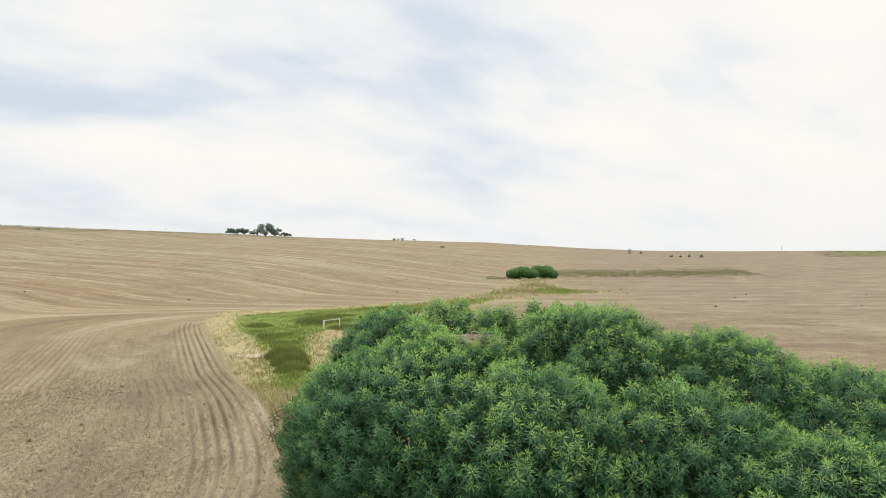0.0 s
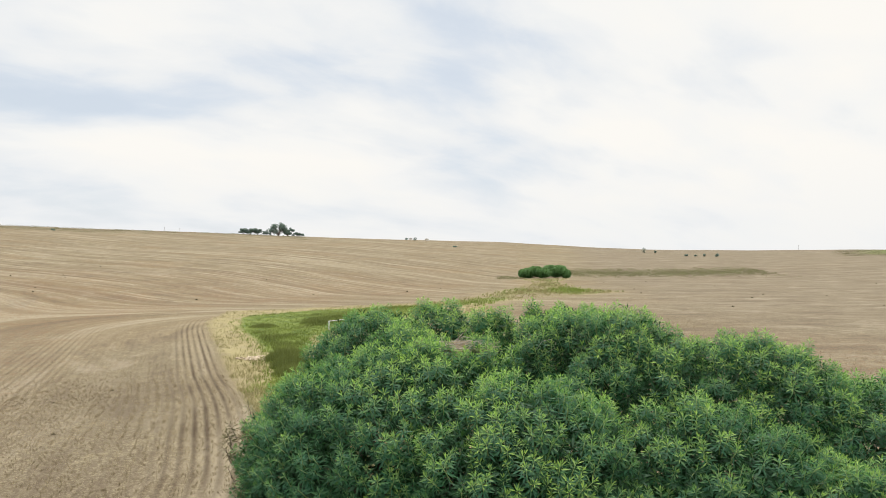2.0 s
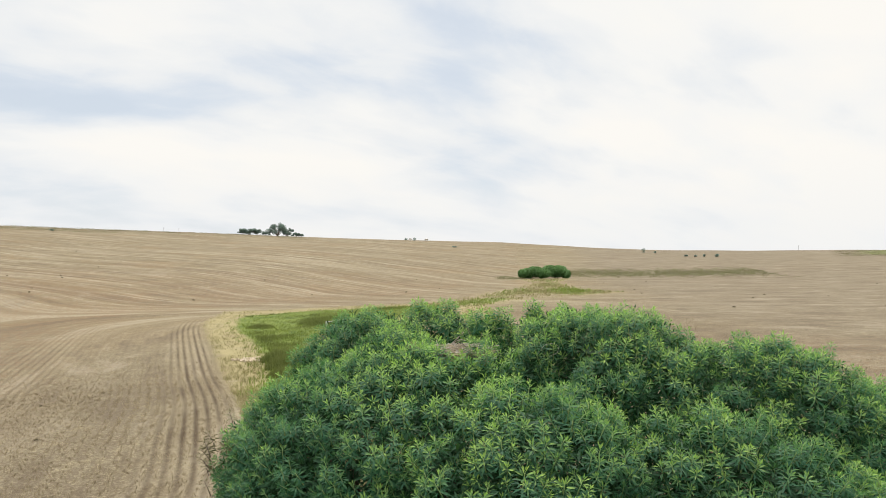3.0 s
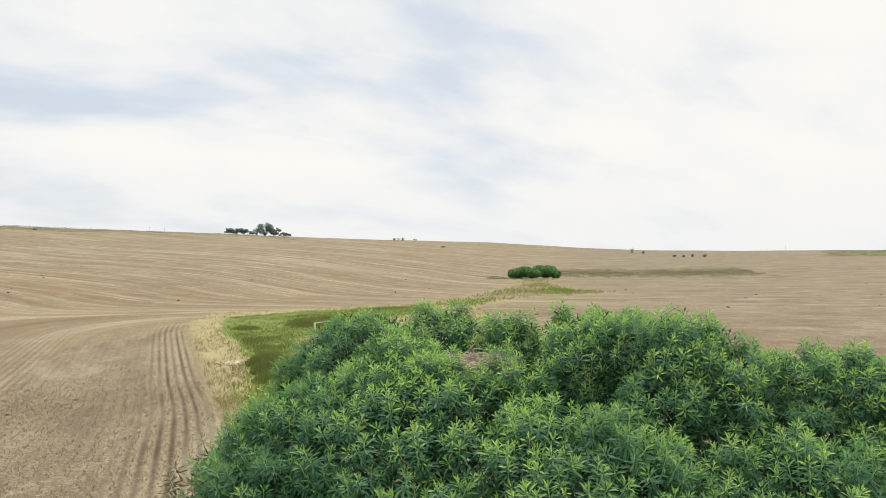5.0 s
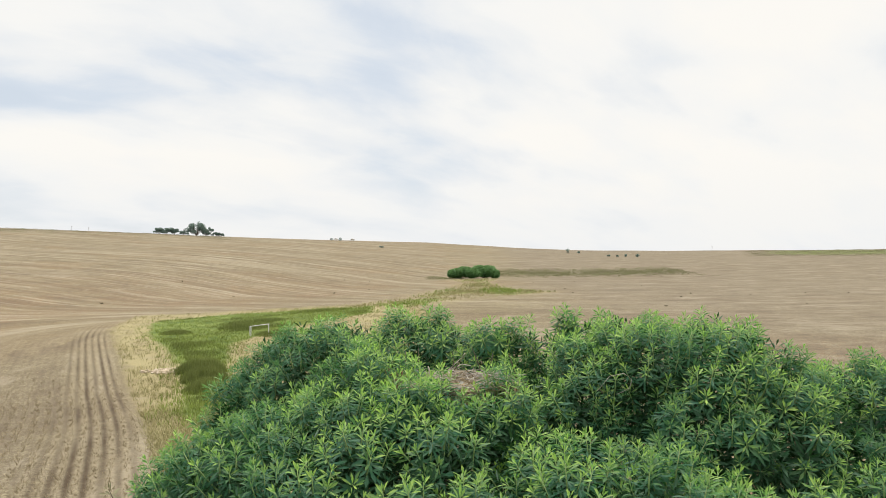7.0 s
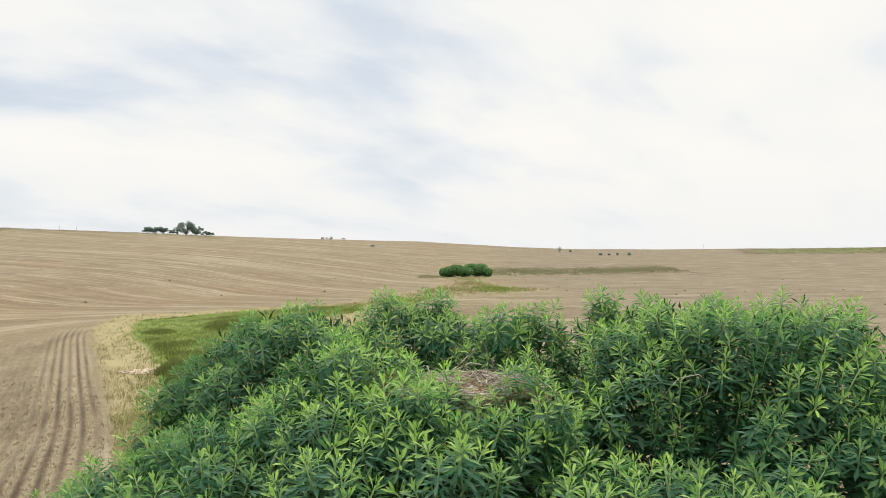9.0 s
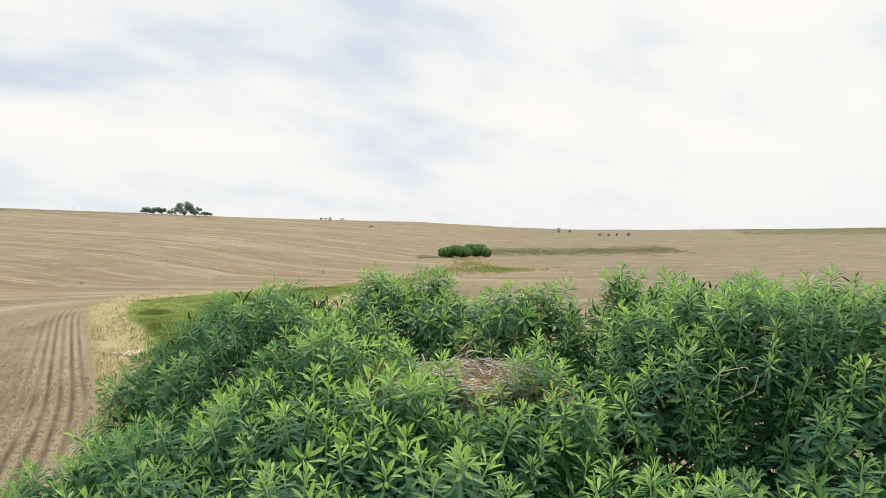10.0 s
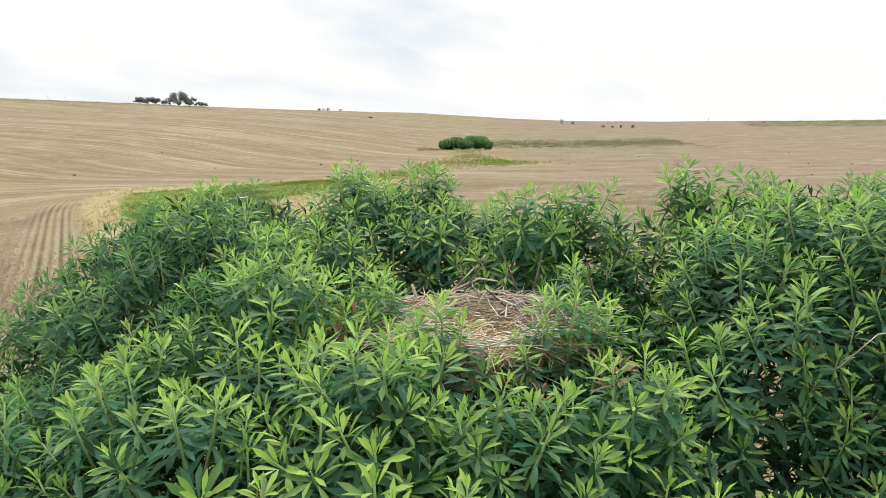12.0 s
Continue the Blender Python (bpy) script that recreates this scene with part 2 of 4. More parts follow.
    # dry margin, then green wet hollow
    dd = math_node(t, "MULTIPLY", dry, ramp_node(t, noise_node(t, pos, 0.5, 5.0), [(0.30, 0.35), (0.55, 1.0)]))
    c = mix_node(t, dd, c, mix_node(t, grain, (0.27, 0.235, 0.115), (0.40, 0.345, 0.18)))
    edge = math_node(t, "ADD", green, math_node(t, "MULTIPLY", math_node(t, "SUBTRACT", noise_node(t, pos, 0.45, 5.0), 0.5), 0.9))
    gg = ramp_node(t, edge, [(0.34, 0.0), (0.58, 1.0)])
    c = mix_node(t, gg, c, mix_node(t, ramp_node(t, noise_node(t, pos, 0.8, 4.0), [(0.35, 0.0), (0.65, 1.0)]), (0.085, 0.125, 0.030), (0.20, 0.245, 0.065)))
    # leaf litter beneath the shrub, browned darker to carry the shade there
    c = mix_node(t, litter_shade, c, mix_node(t, grain, (0.075, 0.052, 0.034), (0.17, 0.125, 0.085)))
    c = mix_node(t, 1.0, c, (0.900, 0.895, 0.930), "MULTIPLY")
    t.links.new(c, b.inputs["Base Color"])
    b.inputs["Roughness"].default_value = 0.95
    b.inputs["Specular IOR Level"].default_value = 0.1
    hgt = math_node(t, "ADD", math_node(t, "MULTIPLY", straw_n, 0.6), math_node(t, "MULTIPLY", rows, -1.2))
    relief(t, b, hgt, 0.7, 0.07)
    return m


FIELD = ground_material()


# ---------------------------------------------------------------- mesh helpers
def mesh_of(name, verts, tris, mats, age=None, mat_index=None, smooth=False, more=None):
    """A triangle mesh from arrays; age and others are point attributes."""
    me = bpy.data.meshes.new(name)
    verts, tris = np.asarray(verts, np.float32), np.asarray(tris, np.int32)
    k = tris.shape[1]
    me.vertices.add(len(verts))
    me.vertices.foreach_set("co", verts.ravel())
    me.loops.add(tris.size)
    me.loops.foreach_set("vertex_index", tris.ravel())
    me.polygons.add(len(tris))
    me.polygons.foreach_set("loop_start", np.arange(0, tris.size, k, dtype=np.int32))
    me.polygons.foreach_set("loop_total", np.full(len(tris), k, np.int32))
    for m in mats:
        me.materials.append(m)
    if mat_index is not None:
        me.polygons.foreach_set("material_index", np.asarray(mat_index, np.int32))
    if smooth:
        me.polygons.foreach_set("use_smooth", np.ones(len(tris), bool))
    for key, val in (("age", age), *((more or {}).items())):
        if val is not None:
            at = me.attributes.new(key, "FLOAT", "POINT")
            at.data.foreach_set("value", np.asarray(val, np.float32))
    me.update(calc_edges=True)
    me.validate()
    return me


def part(name, me, parent, label="", kind=""):
    ob = new(name, me)
    ob.parent = parent
    return tagged(ob, label=label, kind=kind)


def bm_mesh(name, bm, mat, smooth=True):
    me = bpy.data.meshes.new(name)
    for f in bm.faces:
        f.smooth = smooth
    bm.to_mesh(me)
    bm.free()
    me.materials.append(mat)
    return me


def tube(points, radii, sides=7):
    """Verts and triangles of a tapering round limb along points."""
    pts = [Vector(p) for p in points]
    v, f = [], []
    for i, p in enumerate(pts):
        d = (pts[min(i + 1, len(pts) - 1)] - pts[max(i - 1, 0)]).normalized()
        s = d.orthogonal().normalized()
        u = d.cross(s)
        for k in range(sides):
            q = 2 * math.pi * k / sides
            v.append(p + radii[i] * (math.cos(q) * s + math.sin(q) * u))
    n = len(pts)
    for i in range(n - 1):
        for k in range(sides):
            a0, b0 = i * sides + k, i * sides + (k + 1) % sides
            f += [(a0, b0, b0 + sides), (a0, b0 + sides, a0 + sides)]
    v.append(pts[-1] + (pts[-1] - pts[-2]).normalized() * radii[-1] * 0.6)
    for k in range(sides):
        f.append(((n - 1) * sides + k, (n - 1) * sides + (k + 1) % sides, len(v) - 1))
    return np.array([tuple(q) for q in v]), np.array(f)


def joined(pieces):
    """Several (verts, tris) as one."""
    vs, fs, off = [], [], 0
    for v, f in pieces:
        vs.append(v)
        fs.append(np.asarray(f) + off)
        off += len(v)
    return np.concatenate(vs), np.concatenate(fs)


rng = np.random.default_rng(7)

# the nest's place, and the rounded masses of the shrub's crown: centre, radii
NEST = Vector((0.08, 0.30, 3.50))
MASSES = np.array([
    (-0.3, -0.4, 1.9, 2.85, 2.6, 1.75), (1.2, -1.8, 1.8, 1.9, 1.9, 1.60), (2.3, 0.4, 2.2, 2.2, 1.8, 2.00), (3.4, -1.2, 1.5, 2.2, 1.9, 1.66),
    (4.5, 0.45, 1.9, 2.0, 1.6, 1.92), (6.3, 0.4, 1.2, 2.9, 2.3, 2.06), (8.9, -0.8, 1.0, 2.6, 2.6, 1.6), (5.7, -2.2, 1.0, 2.5, 2.0, 1.6),
    (-0.40, 1.6, 2.2, 1.5, 0.95, 1.93), (0.50, 1.15, 2.4, 0.55, 0.5, 1.70), (-1.5, 1.4, 1.9, 1.7, 1.7, 2.12), (0.58, -0.62, 2.5, 0.6, 0.5, 1.27),
    (1.85, 0.95, 2.2, 1.15, 0.8, 2.09), (1.30, 0.95, 2.6, 0.54, 0.5, 1.63), (0.88, 0.95, 2.2, 0.5, 0.6, 1.84), (-0.95, 0.15, 2.4, 0.66, 0.9, 1.52), (-0.15, -0.85, 2.4, 0.9, 0.5, 1.34)])

# ---------------------------------------------------------------- ground
OX, OY = 1.5, -12.3
SKY_AZ = [-180, -90, -50, -41.8, -26.8, -20.7, -12.8, -4.7, 1.5, 6.7, 14.3, 24.2, 40, 90, 180.0]
SKY_UP = [8, 20, 18, 16.4, 12.5, 10.6, 8.4, 6.6, 3.4, 1.4, 0.8, 1.6, 4, 8, 8.0]
RISE_AZ = [-180, -45, -25, -10, 0, 10, 30, 180.0]
RISE_AT = [150, 85, 105, 150, 215, 240, 220, 150.0]
RIM = 560.0


def height(x, y):
    """The lie of the land: a shallow hollow beside the shrub, long slopes up to the skyline."""
    x, y = np.asarray(x, float), np.asarray(y, float)
    dx, dy = x - OX, y - OY
    r = np.hypot(dx, dy)
    az = np.degrees(np.arctan2(dx, dy))
    s = np.clip((r - 18) / 26, 0, 1)
    z = -1.8 * s * s * (3 - 2 * s) - 1.1 * np.clip((r - 44) / 170, 0, 1)
    r0 = np.interp(az, RISE_AZ, RISE_AT)
    top = 5.2 + np.interp(az, SKY_AZ, SKY_UP)
    k = np.clip((r - r0) / (RIM - r0), 0, 1) ** 1.15
    z = z + (top + 2.9) * k
    return z - np.clip(r - RIM, 0, None) * 0.004


def at_az(az, r):
    return OX + r * math.sin(radians(az)), OY + r * math.cos(radians(az))


EDGE = [(-2.2, -14), (-2.7, -6), (-3.7, 1.6), (-7.0, 8.2), (-12.7, 18.4), (-22.9, 35.0), (-32.0, 50), (-36.0, 62), (-27.5, 70), (-19.9, 80),
        (-13.0, 98.5), (-8.5, 125), (-6, 160), (-10, 182), (-14, 240)]
GREEN_AREA = [(-26.6, 46), (-31.6, 57), (-27, 65.5), (-20, 73.5), (-14, 79), (-12.5, 70), (-16.8, 53), (-18, 42), (-15.4, 34.5), (-11.5, 24),
              (-8.5, 14), (-10.8, 17), (-14.7, 26.5), (-19.4, 35.5)]

for _ in range(2):          # round the corners off
    EDGE = EDGE[:1] + [(a[0] + (b[0] - a[0]) * k, a[1] + (b[1] - a[1]) * k) for a, b in zip(EDGE, EDGE[1:]) for k in (0.25, 0.75)] + EDGE[-1:]
STRIP = [(-16, 80), (-11.5, 98), (-7.5, 124), (-4.5, 150), (-8, 176), (4, 190), (0, 160), (5.2, 130), (12.5, 119), (5, 104), (-4, 92), (-10, 76)]
DRY_AREA = [(-3.6, 1), (-7.0, 8.4), (-12.7, 18.4), (-22.7, 34.8), (-32.0, 50), (-36.0, 62), (-27.5, 70), (-19.9, 80), (-9, 84), (-4, 60), (-3, 40), (-2, 20), (-1.5, 4)]


def line_distance(x, y, line):
    """Distance from a polyline, positive on its left."""
    best, sign = np.full(x.shape, 1e9), np.ones(x.shape)
    for (x0, y0), (x1, y1) in zip(line, line[1:]):
        ex, ey = x1 - x0, y1 - y0
        k = np.clip(((x - x0) * ex + (y - y0) * ey) / (ex * ex + ey * ey), 0, 1)
        d = np.hypot(x - x0 - k * ex, y - y0 - k * ey)
        side = ex * (y - y0) - ey * (x - x0)
        hit = d < best
        best, sign = np.where(hit, d, best), np.where(hit, np.sign(side), sign)
    return best * sign


def area_depth(x, y, area):
    """How deep inside an area a place lies; negative outside."""
    ring = area + area[:1]
    inside = np.zeros(x.shape, bool)
    for (x0, y0), (x1, y1) in zip(ring, ring[1:]):
        cut = (y0 > y) != (y1 > y)
        inside ^= cut & (x < (x1 - x0) * (y - y0) / (y1 - y0 + 1e-12) + x0)
    return np.abs(line_distance(x, y, ring)) * np.where(inside, 1, -1)


def step(v, lo, hi):
    k = np.clip((v - lo) / (hi - lo), 0, 1)
    return k * k * (3 - 2 * k)


def strip_bands(x, y):
    """Growth along the watercourse comes in broken bands."""
    return 0.40 + 0.60 * step(np.sin(y * 0.21 - x * 0.09 + 2.2) + 0.6 * np.sin(x * 0.45 + y * 0.05), -0.8, 0.1)


def taper(r):
    """The drilled rows run closer together near the shrub's end of the field."""
    return np.interp(r, [13, 22, 40], [1.42, 1.18, 0.95])


def build_ground():
    az = np.concatenate([np.arange(-180, -46, 1.5), np.arange(-46, 44, 0.22), np.arange(44, 180, 1.5)])
    rad = np.concatenate([[0.05], np.geomspace(1.0, 3600, 240)])
    A, R = np.meshgrid(np.radians(az), rad)
    x, y = OX + R * np.sin(A), OY + R * np.cos(A)
    z = height(x, y)
    r = R
    na, nr = len(az), len(rad)
    i, j = np.meshgrid(np.arange(nr - 1), np.arange(na), indexing="ij")
    j2 = (j + 1) % na
    quads = np.stack([i * na + j, (i + 1) * na + j, (i + 1) * na + j2, i * na + j2], -1).reshape(-1, 4)
    xf, yf = x.ravel(), y.ravel()
    row = line_distance(xf, yf, EDGE)
    # low swells of the land
    z = z + 0.10 * np.sin(x * 0.11 + 1.3) * np.sin(y * 0.083) * step(r, 20, 60) + 0.35 * np.sin(x * 0.021) * np.sin(y * 0.017 + 1) * step(r, 120, 260)
    rf = r.ravel()
    left = step(row, 0.0, 0.6)
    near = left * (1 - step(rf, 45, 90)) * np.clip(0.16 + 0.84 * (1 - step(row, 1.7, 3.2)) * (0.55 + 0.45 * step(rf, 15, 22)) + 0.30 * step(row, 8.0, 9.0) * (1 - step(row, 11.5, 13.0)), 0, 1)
    bend = 14 * np.sin(xf * 0.018 + 0.6) + 7 * np.sin(xf * 0.043 + yf * 0.01)
    across = np.where(row > 0, yf * 0.90 + 0.42 * xf + bend, yf * 0.98 - 0.22 * xf + bend * 0.4)
    along = np.where(row > 0, xf, xf + 400)
    blend = np.where(row > 0, 1 - step(rf, 55, 120), 0)
    across = across * (1 - blend) + row * blend
    green = np.maximum(step(area_depth(xf, yf, GREEN_AREA), -1.2, 1.6), 0.50 * step(area_depth(xf, yf, STRIP), -2.0, 2.5) * strip_bands(xf, yf))
    dry = np.maximum(step(area_depth(xf, yf, DRY_AREA), -0.5, 0.8), 0.6 * step(area_depth(xf, yf, STRIP), -4, 2) * strip_bands(xf, yf))
    red = step(xf, 6, 14) * (1 - step(rf, 55, 75)) * 0.75 + step(row, 4, 14) * (1 - step(rf, 100, 220)) * 0.8
    far = step(rf, 45, 110) * np.where(row > 0, 0.85, 0.26)
    bare = np.where(row > 0, 0.62 * (1 - step(rf, 30, 90)), 0.80 * step(xf, -2, 25))
    trail = np.exp(-((yf - 222 - (xf - 4) * 0.45) / 11) ** 2) * step(xf, 0, 8) * (1 - step(xf, 60, 80))
    azf = np.degrees(A.ravel())
    rise = step(azf, 18, 23) * (1 - step(azf, 34, 40)) * step(rf, 430, 490) * (1 - step(rf, 555, 570))
    green = np.maximum(green, np.maximum(0.42 * trail, 0.50 * rise))
    litter_shade = np.zeros(xf.shape)
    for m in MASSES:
        litter_shade = np.maximum(litter_shade, 1 - step(np.hypot((xf - m[0]) / m[3], (yf - m[1]) / m[4]), 0.82, 1.05))
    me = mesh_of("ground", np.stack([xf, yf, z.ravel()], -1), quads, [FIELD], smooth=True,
                 more=dict(row=row * taper(rf), near=near, across=across, along=along, green=green, dry=dry, red=red, litter_shade=litter_shade, far=far, bare=bare))
    tagged(new("ground", me), "harvested pale brown stubble field rising to low hills", "ground", kind="structure")


build_ground()


# ---------------------------------------------------------------- grasses
def tufts(name, mat, x, y, tall, blades, spread, width, label, category, lean=0.35):
    """Tufts of upright blades at the given places, in one mesh."""
    n = len(x)
    x, y = np.repeat(x, blades), np.repeat(y, blades)
    tall = np.repeat(tall, blades) * rng.uniform(0.55, 1.1, n * blades)
    q = rng.uniform(0, 2 * math.pi, n * blades)
    off = rng.uniform(0, spread, n * blades)
    bx, by = x + off * np.cos(q), y + off * np.sin(q)
    bz = height(bx, by) - 0.02
    ln = rng.normal(0, lean, n * blades) * tall
    tx, ty = bx + ln * np.cos(q), by + ln * np.sin(q)
    fa = rng.uniform(0, math.pi, n * blades)
    wx, wy = np.cos(fa) * width / 2, np.sin(fa) * width / 2
    mx, my, mz = bx + (tx - bx) * 0.4, by + (ty - by) * 0.4, bz + tall * 0.6
    v = np.stack([np.stack([bx - wx, by - wy, bz], -1), np.stack([bx + wx, by + wy, bz], -1),
                  np.stack([mx - wx * 0.8, my - wy * 0.8, mz], -1), np.stack([mx + wx * 0.8, my + wy * 0.8, mz], -1),
                  np.stack([tx, ty, bz + tall], -1)], 1)
    k = np.arange(n * blades)[:, None, None] * 5
    f = (np.array([(0, 1, 3), (0, 3, 2), (2, 3, 4)])[None] + k).reshape(-1, 3)
    age = np.tile([0, 0, 0.6, 0.6, 1.0], n * blades)
    tagged(new(name, mesh_of(name, v.reshape(-1, 3), f, [mat], age)), label, category, kind="stuff")


def scatter(n, az0, az1, r0, r1, power=2.0):
    a = np.radians(rng.uniform(az0, az1, n))
    r = (r0 ** power + (r1 ** power - r0 ** power) * rng.random(n)) ** (1 / power)
    return OX + r * np.sin(a), OY + r * np.cos(a)


def build_grasses():
    x, y = scatter(105000, -50, -13, 11.5, 55, 1.2)
    d = line_distance(x, y, EDGE)
    hold = 1 - 0.85 * step(d, 3.0, 7.0)
    fade = rng.random(len(d)) > step(np.hypot(x - OX, y - OY), 28, 56)
    keep = (d > 0.25) & fade & (hold * np.sin(d * taper(np.hypot(x - OX, y - OY)) * 2 * math.pi / 0.40 + 0.3) < rng.uniform(-0.9, 1.0, len(d)) - 0.15)
    x, y = x[keep], y[keep]
    tufts("stubble", STUBBLE, x, y, rng.uniform(0.04, 0.10, len(x)), 3, 0.07, 0.014, "short cut pale straw stubble in drilled rows", "stubble", 0.7)
    x, y = scatter(9000, 8, 36, 33, 80, 0.7)
    keep = line_distance(x, y, EDGE) < -14
    x, y = x[keep], y[keep]
    tufts("stubble", STUBBLE, x, y, rng.uniform(0.05, 0.14, len(x)), 3, 0.12, 0.018, "short cut pale straw stubble on bare earth", "stubble", 0.7)
    # dry margin round the hollow
    x, y = scatter(44000, -38, 4, 12, 98, 1.4)
    inside = area_depth(x, y, DRY_AREA)
    g = area_depth(x, y, GREEN_AREA)
    keep = (inside > 0) & (g < -0.3) & (rng.random(len(x)) < 0.35 + 0.5 * np.sin(x * 0.7) * np.sin(y * 0.53) ** 2 + 0.25)
    x, y = x[keep], y[keep]
    tufts("dry_grass", DRY, x, y, rng.uniform(0.10, 0.34, len(x)), 6, 0.20, 0.016, "pale yellow dry grass round the wet hollow", "grass", 0.7)
    x, y = scatter(15000, -36, -8, 13, 34, 1.2)
    keep = (area_depth(x, y, DRY_AREA) > -0.1) & (area_depth(x, y, GREEN_AREA) < 0.2)
    x, y = x[keep], y[keep]
    tufts("dry_grass", DRY, x, y, rng.uniform(0.08, 0.26, len(x)), 5, 0.18, 0.013, "pale straw-coloured dry grass beside the drilled rows", "grass", 0.9)
    # wet hollow
    x, y = scatter(50000, -38, 0, 28, 98, 1.4)
    g = area_depth(x, y, GREEN_AREA)
    keep = g > rng.uniform(-1.2, 0.8, len(x))
    x, y = x[keep], y[keep]
    tufts("green_grass", GREEN, x, y, rng.uniform(0.12, 0.34, len(x)), 5, 0.2, 0.022, "bright green short grass in a wet hollow", "grass", 0.5)
    x, y = scatter(90000, -38, 0, 22, 98, 1.4)
    g = area_depth(x, y, GREEN_AREA)
    lump = np.sin(x * 0.55 + 0.8) + np.sin(y * 0.33 + x * 0.2) + 0.8 * np.sin(x * 1.3 - y * 0.7) + 0.9 * (y < 33)
    keep = (g > 0.6) & (lump > 0.55 + rng.normal(0, 0.7, len(x)))
    x, y = x[keep], y[keep]
    tufts("reed_bed", REED, x, y, rng.uniform(0.7, 1.15, len(x)) * (0.14 + 0.16 * np.clip(lump[keep], 0, 2.2)), 6, 0.35, 0.020, "dark green reeds and rushes in a wet hollow", "reeds", 0.28)
    # round clumps of rushes
    for cx, cy, cr, ch in ((-24.8, 47.4, 1.3, 0.5), (-15.4, 30.2, 1.35, 0.95), (-14.0, 27.4, 1.2, 0.9), (-21.0, 51.5, 2.0, 0.6), (-16.5, 47.5, 1.8, 0.55), (-12.6, 24.2, 1.0, 0.7)):
        q, rr = rng.uniform(0, 2 * math.pi, 620), cr * np.sqrt(rng.random(620))
        tufts("rush_clump", REED, cx + rr * np.cos(q), cy + rr * np.sin(q), ch * (1.05 - 0.75 * (rr / cr) ** 2), 7, 0.16, 0.014, "dense dark green clump of rushes in a wet hollow", "rushes", 0.22)
    x, y = scatter(26000, -16, 8, 84, 205, 1.5)
    s = area_depth(x, y, STRIP)
    keep = (s > rng.uniform(-1, 3, len(x))) & (rng.random(len(x)) < strip_bands(x, y))
    x, y = x[keep], y[keep]
    tone = np.sin(x * 0.5) + np.sin(y * 0.16 + 1) + rng.normal(0, 0.5, len(x))
    for name, mat, sel, label in (("green_grass", GREEN, tone > 0.5, "green grass along a narrow watercourse"), ("dry_grass", DRY, tone <= 0.5, "yellow dry grass along a narrow watercourse")):
        tufts(name, mat, x[sel], y[sel], rng.uniform(0.2, 0.5, sel.sum()), 5, 0.4, 0.05, label, "grass", 0.5)


build_grasses()


def leaf_cloud(centres, radii, count, size, seed, flat=1.0):
    """Leaves scattered through the shells of several clumps: verts, tris, age."""
    g = np.random.default_rng(seed)
    c, r = np.array(centres, float), np.array(radii, float)
    share = (r[:, 0] * r[:, 1] + r[:, 0] * r[:, 2]) ** 1.0
    pick = g.choice(len(c), count, p=share / share.sum())
    d = g.normal(size=(count, 3))
    d /= np.linalg.norm(d, axis=1)[:, None]
    k = (0.62 + 0.45 * g.random(count) ** 0.6)[:, None]
    p = c[pick] + d * r[pick] * k
    side = g.normal(size=(count, 3))
    side /= np.linalg.norm(side, axis=1)[:, None]
    fwd = np.cross(side, d + 0.4 * g.normal(size=(count, 3)))
    fwd /= np.linalg.norm(fwd, axis=1)[:, None] + 1e-9
    s = (size * g.uniform(0.6, 1.3, count))[:, None]
    v = np.stack([p - fwd * s, p + side * s * 0.45, p + fwd * s, p - side * s * 0.45], 1)
    f = (np.array([(0, 1, 2), (0, 2, 3)])[None] + np.arange(count)[:, None, None] * 4).reshape(-1, 3)
    age = np.repeat(np.clip(0.5 * d[:, 2] + 0.35 * g.random(count), 0, 1), 4)
    return v.reshape(-1, 3), f, age


def small_tree(name, x, y, clumps, count, size, mat, label, category, seed, stems=3, group=""):
    """A tree or shrub with limbs and a ragged crown; clumps are (dx, dy, z, rx, ry, rz)."""
    g = np.random.default_rng(seed + 50)
    thing = new(name)
    thing.location = (x, y, float(height(x, y)))
    tagged(thing, label, category, group)
    limbs = []
    for k in range(min(stems, len(clumps))):
        dx, dy, z, rx, ry, rz = clumps[k]
        b = (g.normal(0, 0.12) * rx * 0.3, g.normal(0, 0.12) * rx * 0.3, -0.15)
        mid = (dx * 0.4 + g.normal(0, 0.1), dy * 0.4 + g.normal(0, 0.1), z * 0.5)
        w = 0.02 * (z + rz)
        limbs.append(tube([b, mid, (dx, dy, z)], [w, w * 0.7, w * 0.3], 6))
    v, f = joined(limbs)
    part("trunk", mesh_of("trunk", v, f, [BARK], smooth=True), thing)
    v, f, age = leaf_cloud([c[:3] for c in clumps], [c[3:] for c in clumps], count, size, seed)
    part("crown", mesh_of("crown", v, f, [mat], age), thing)
    return thing


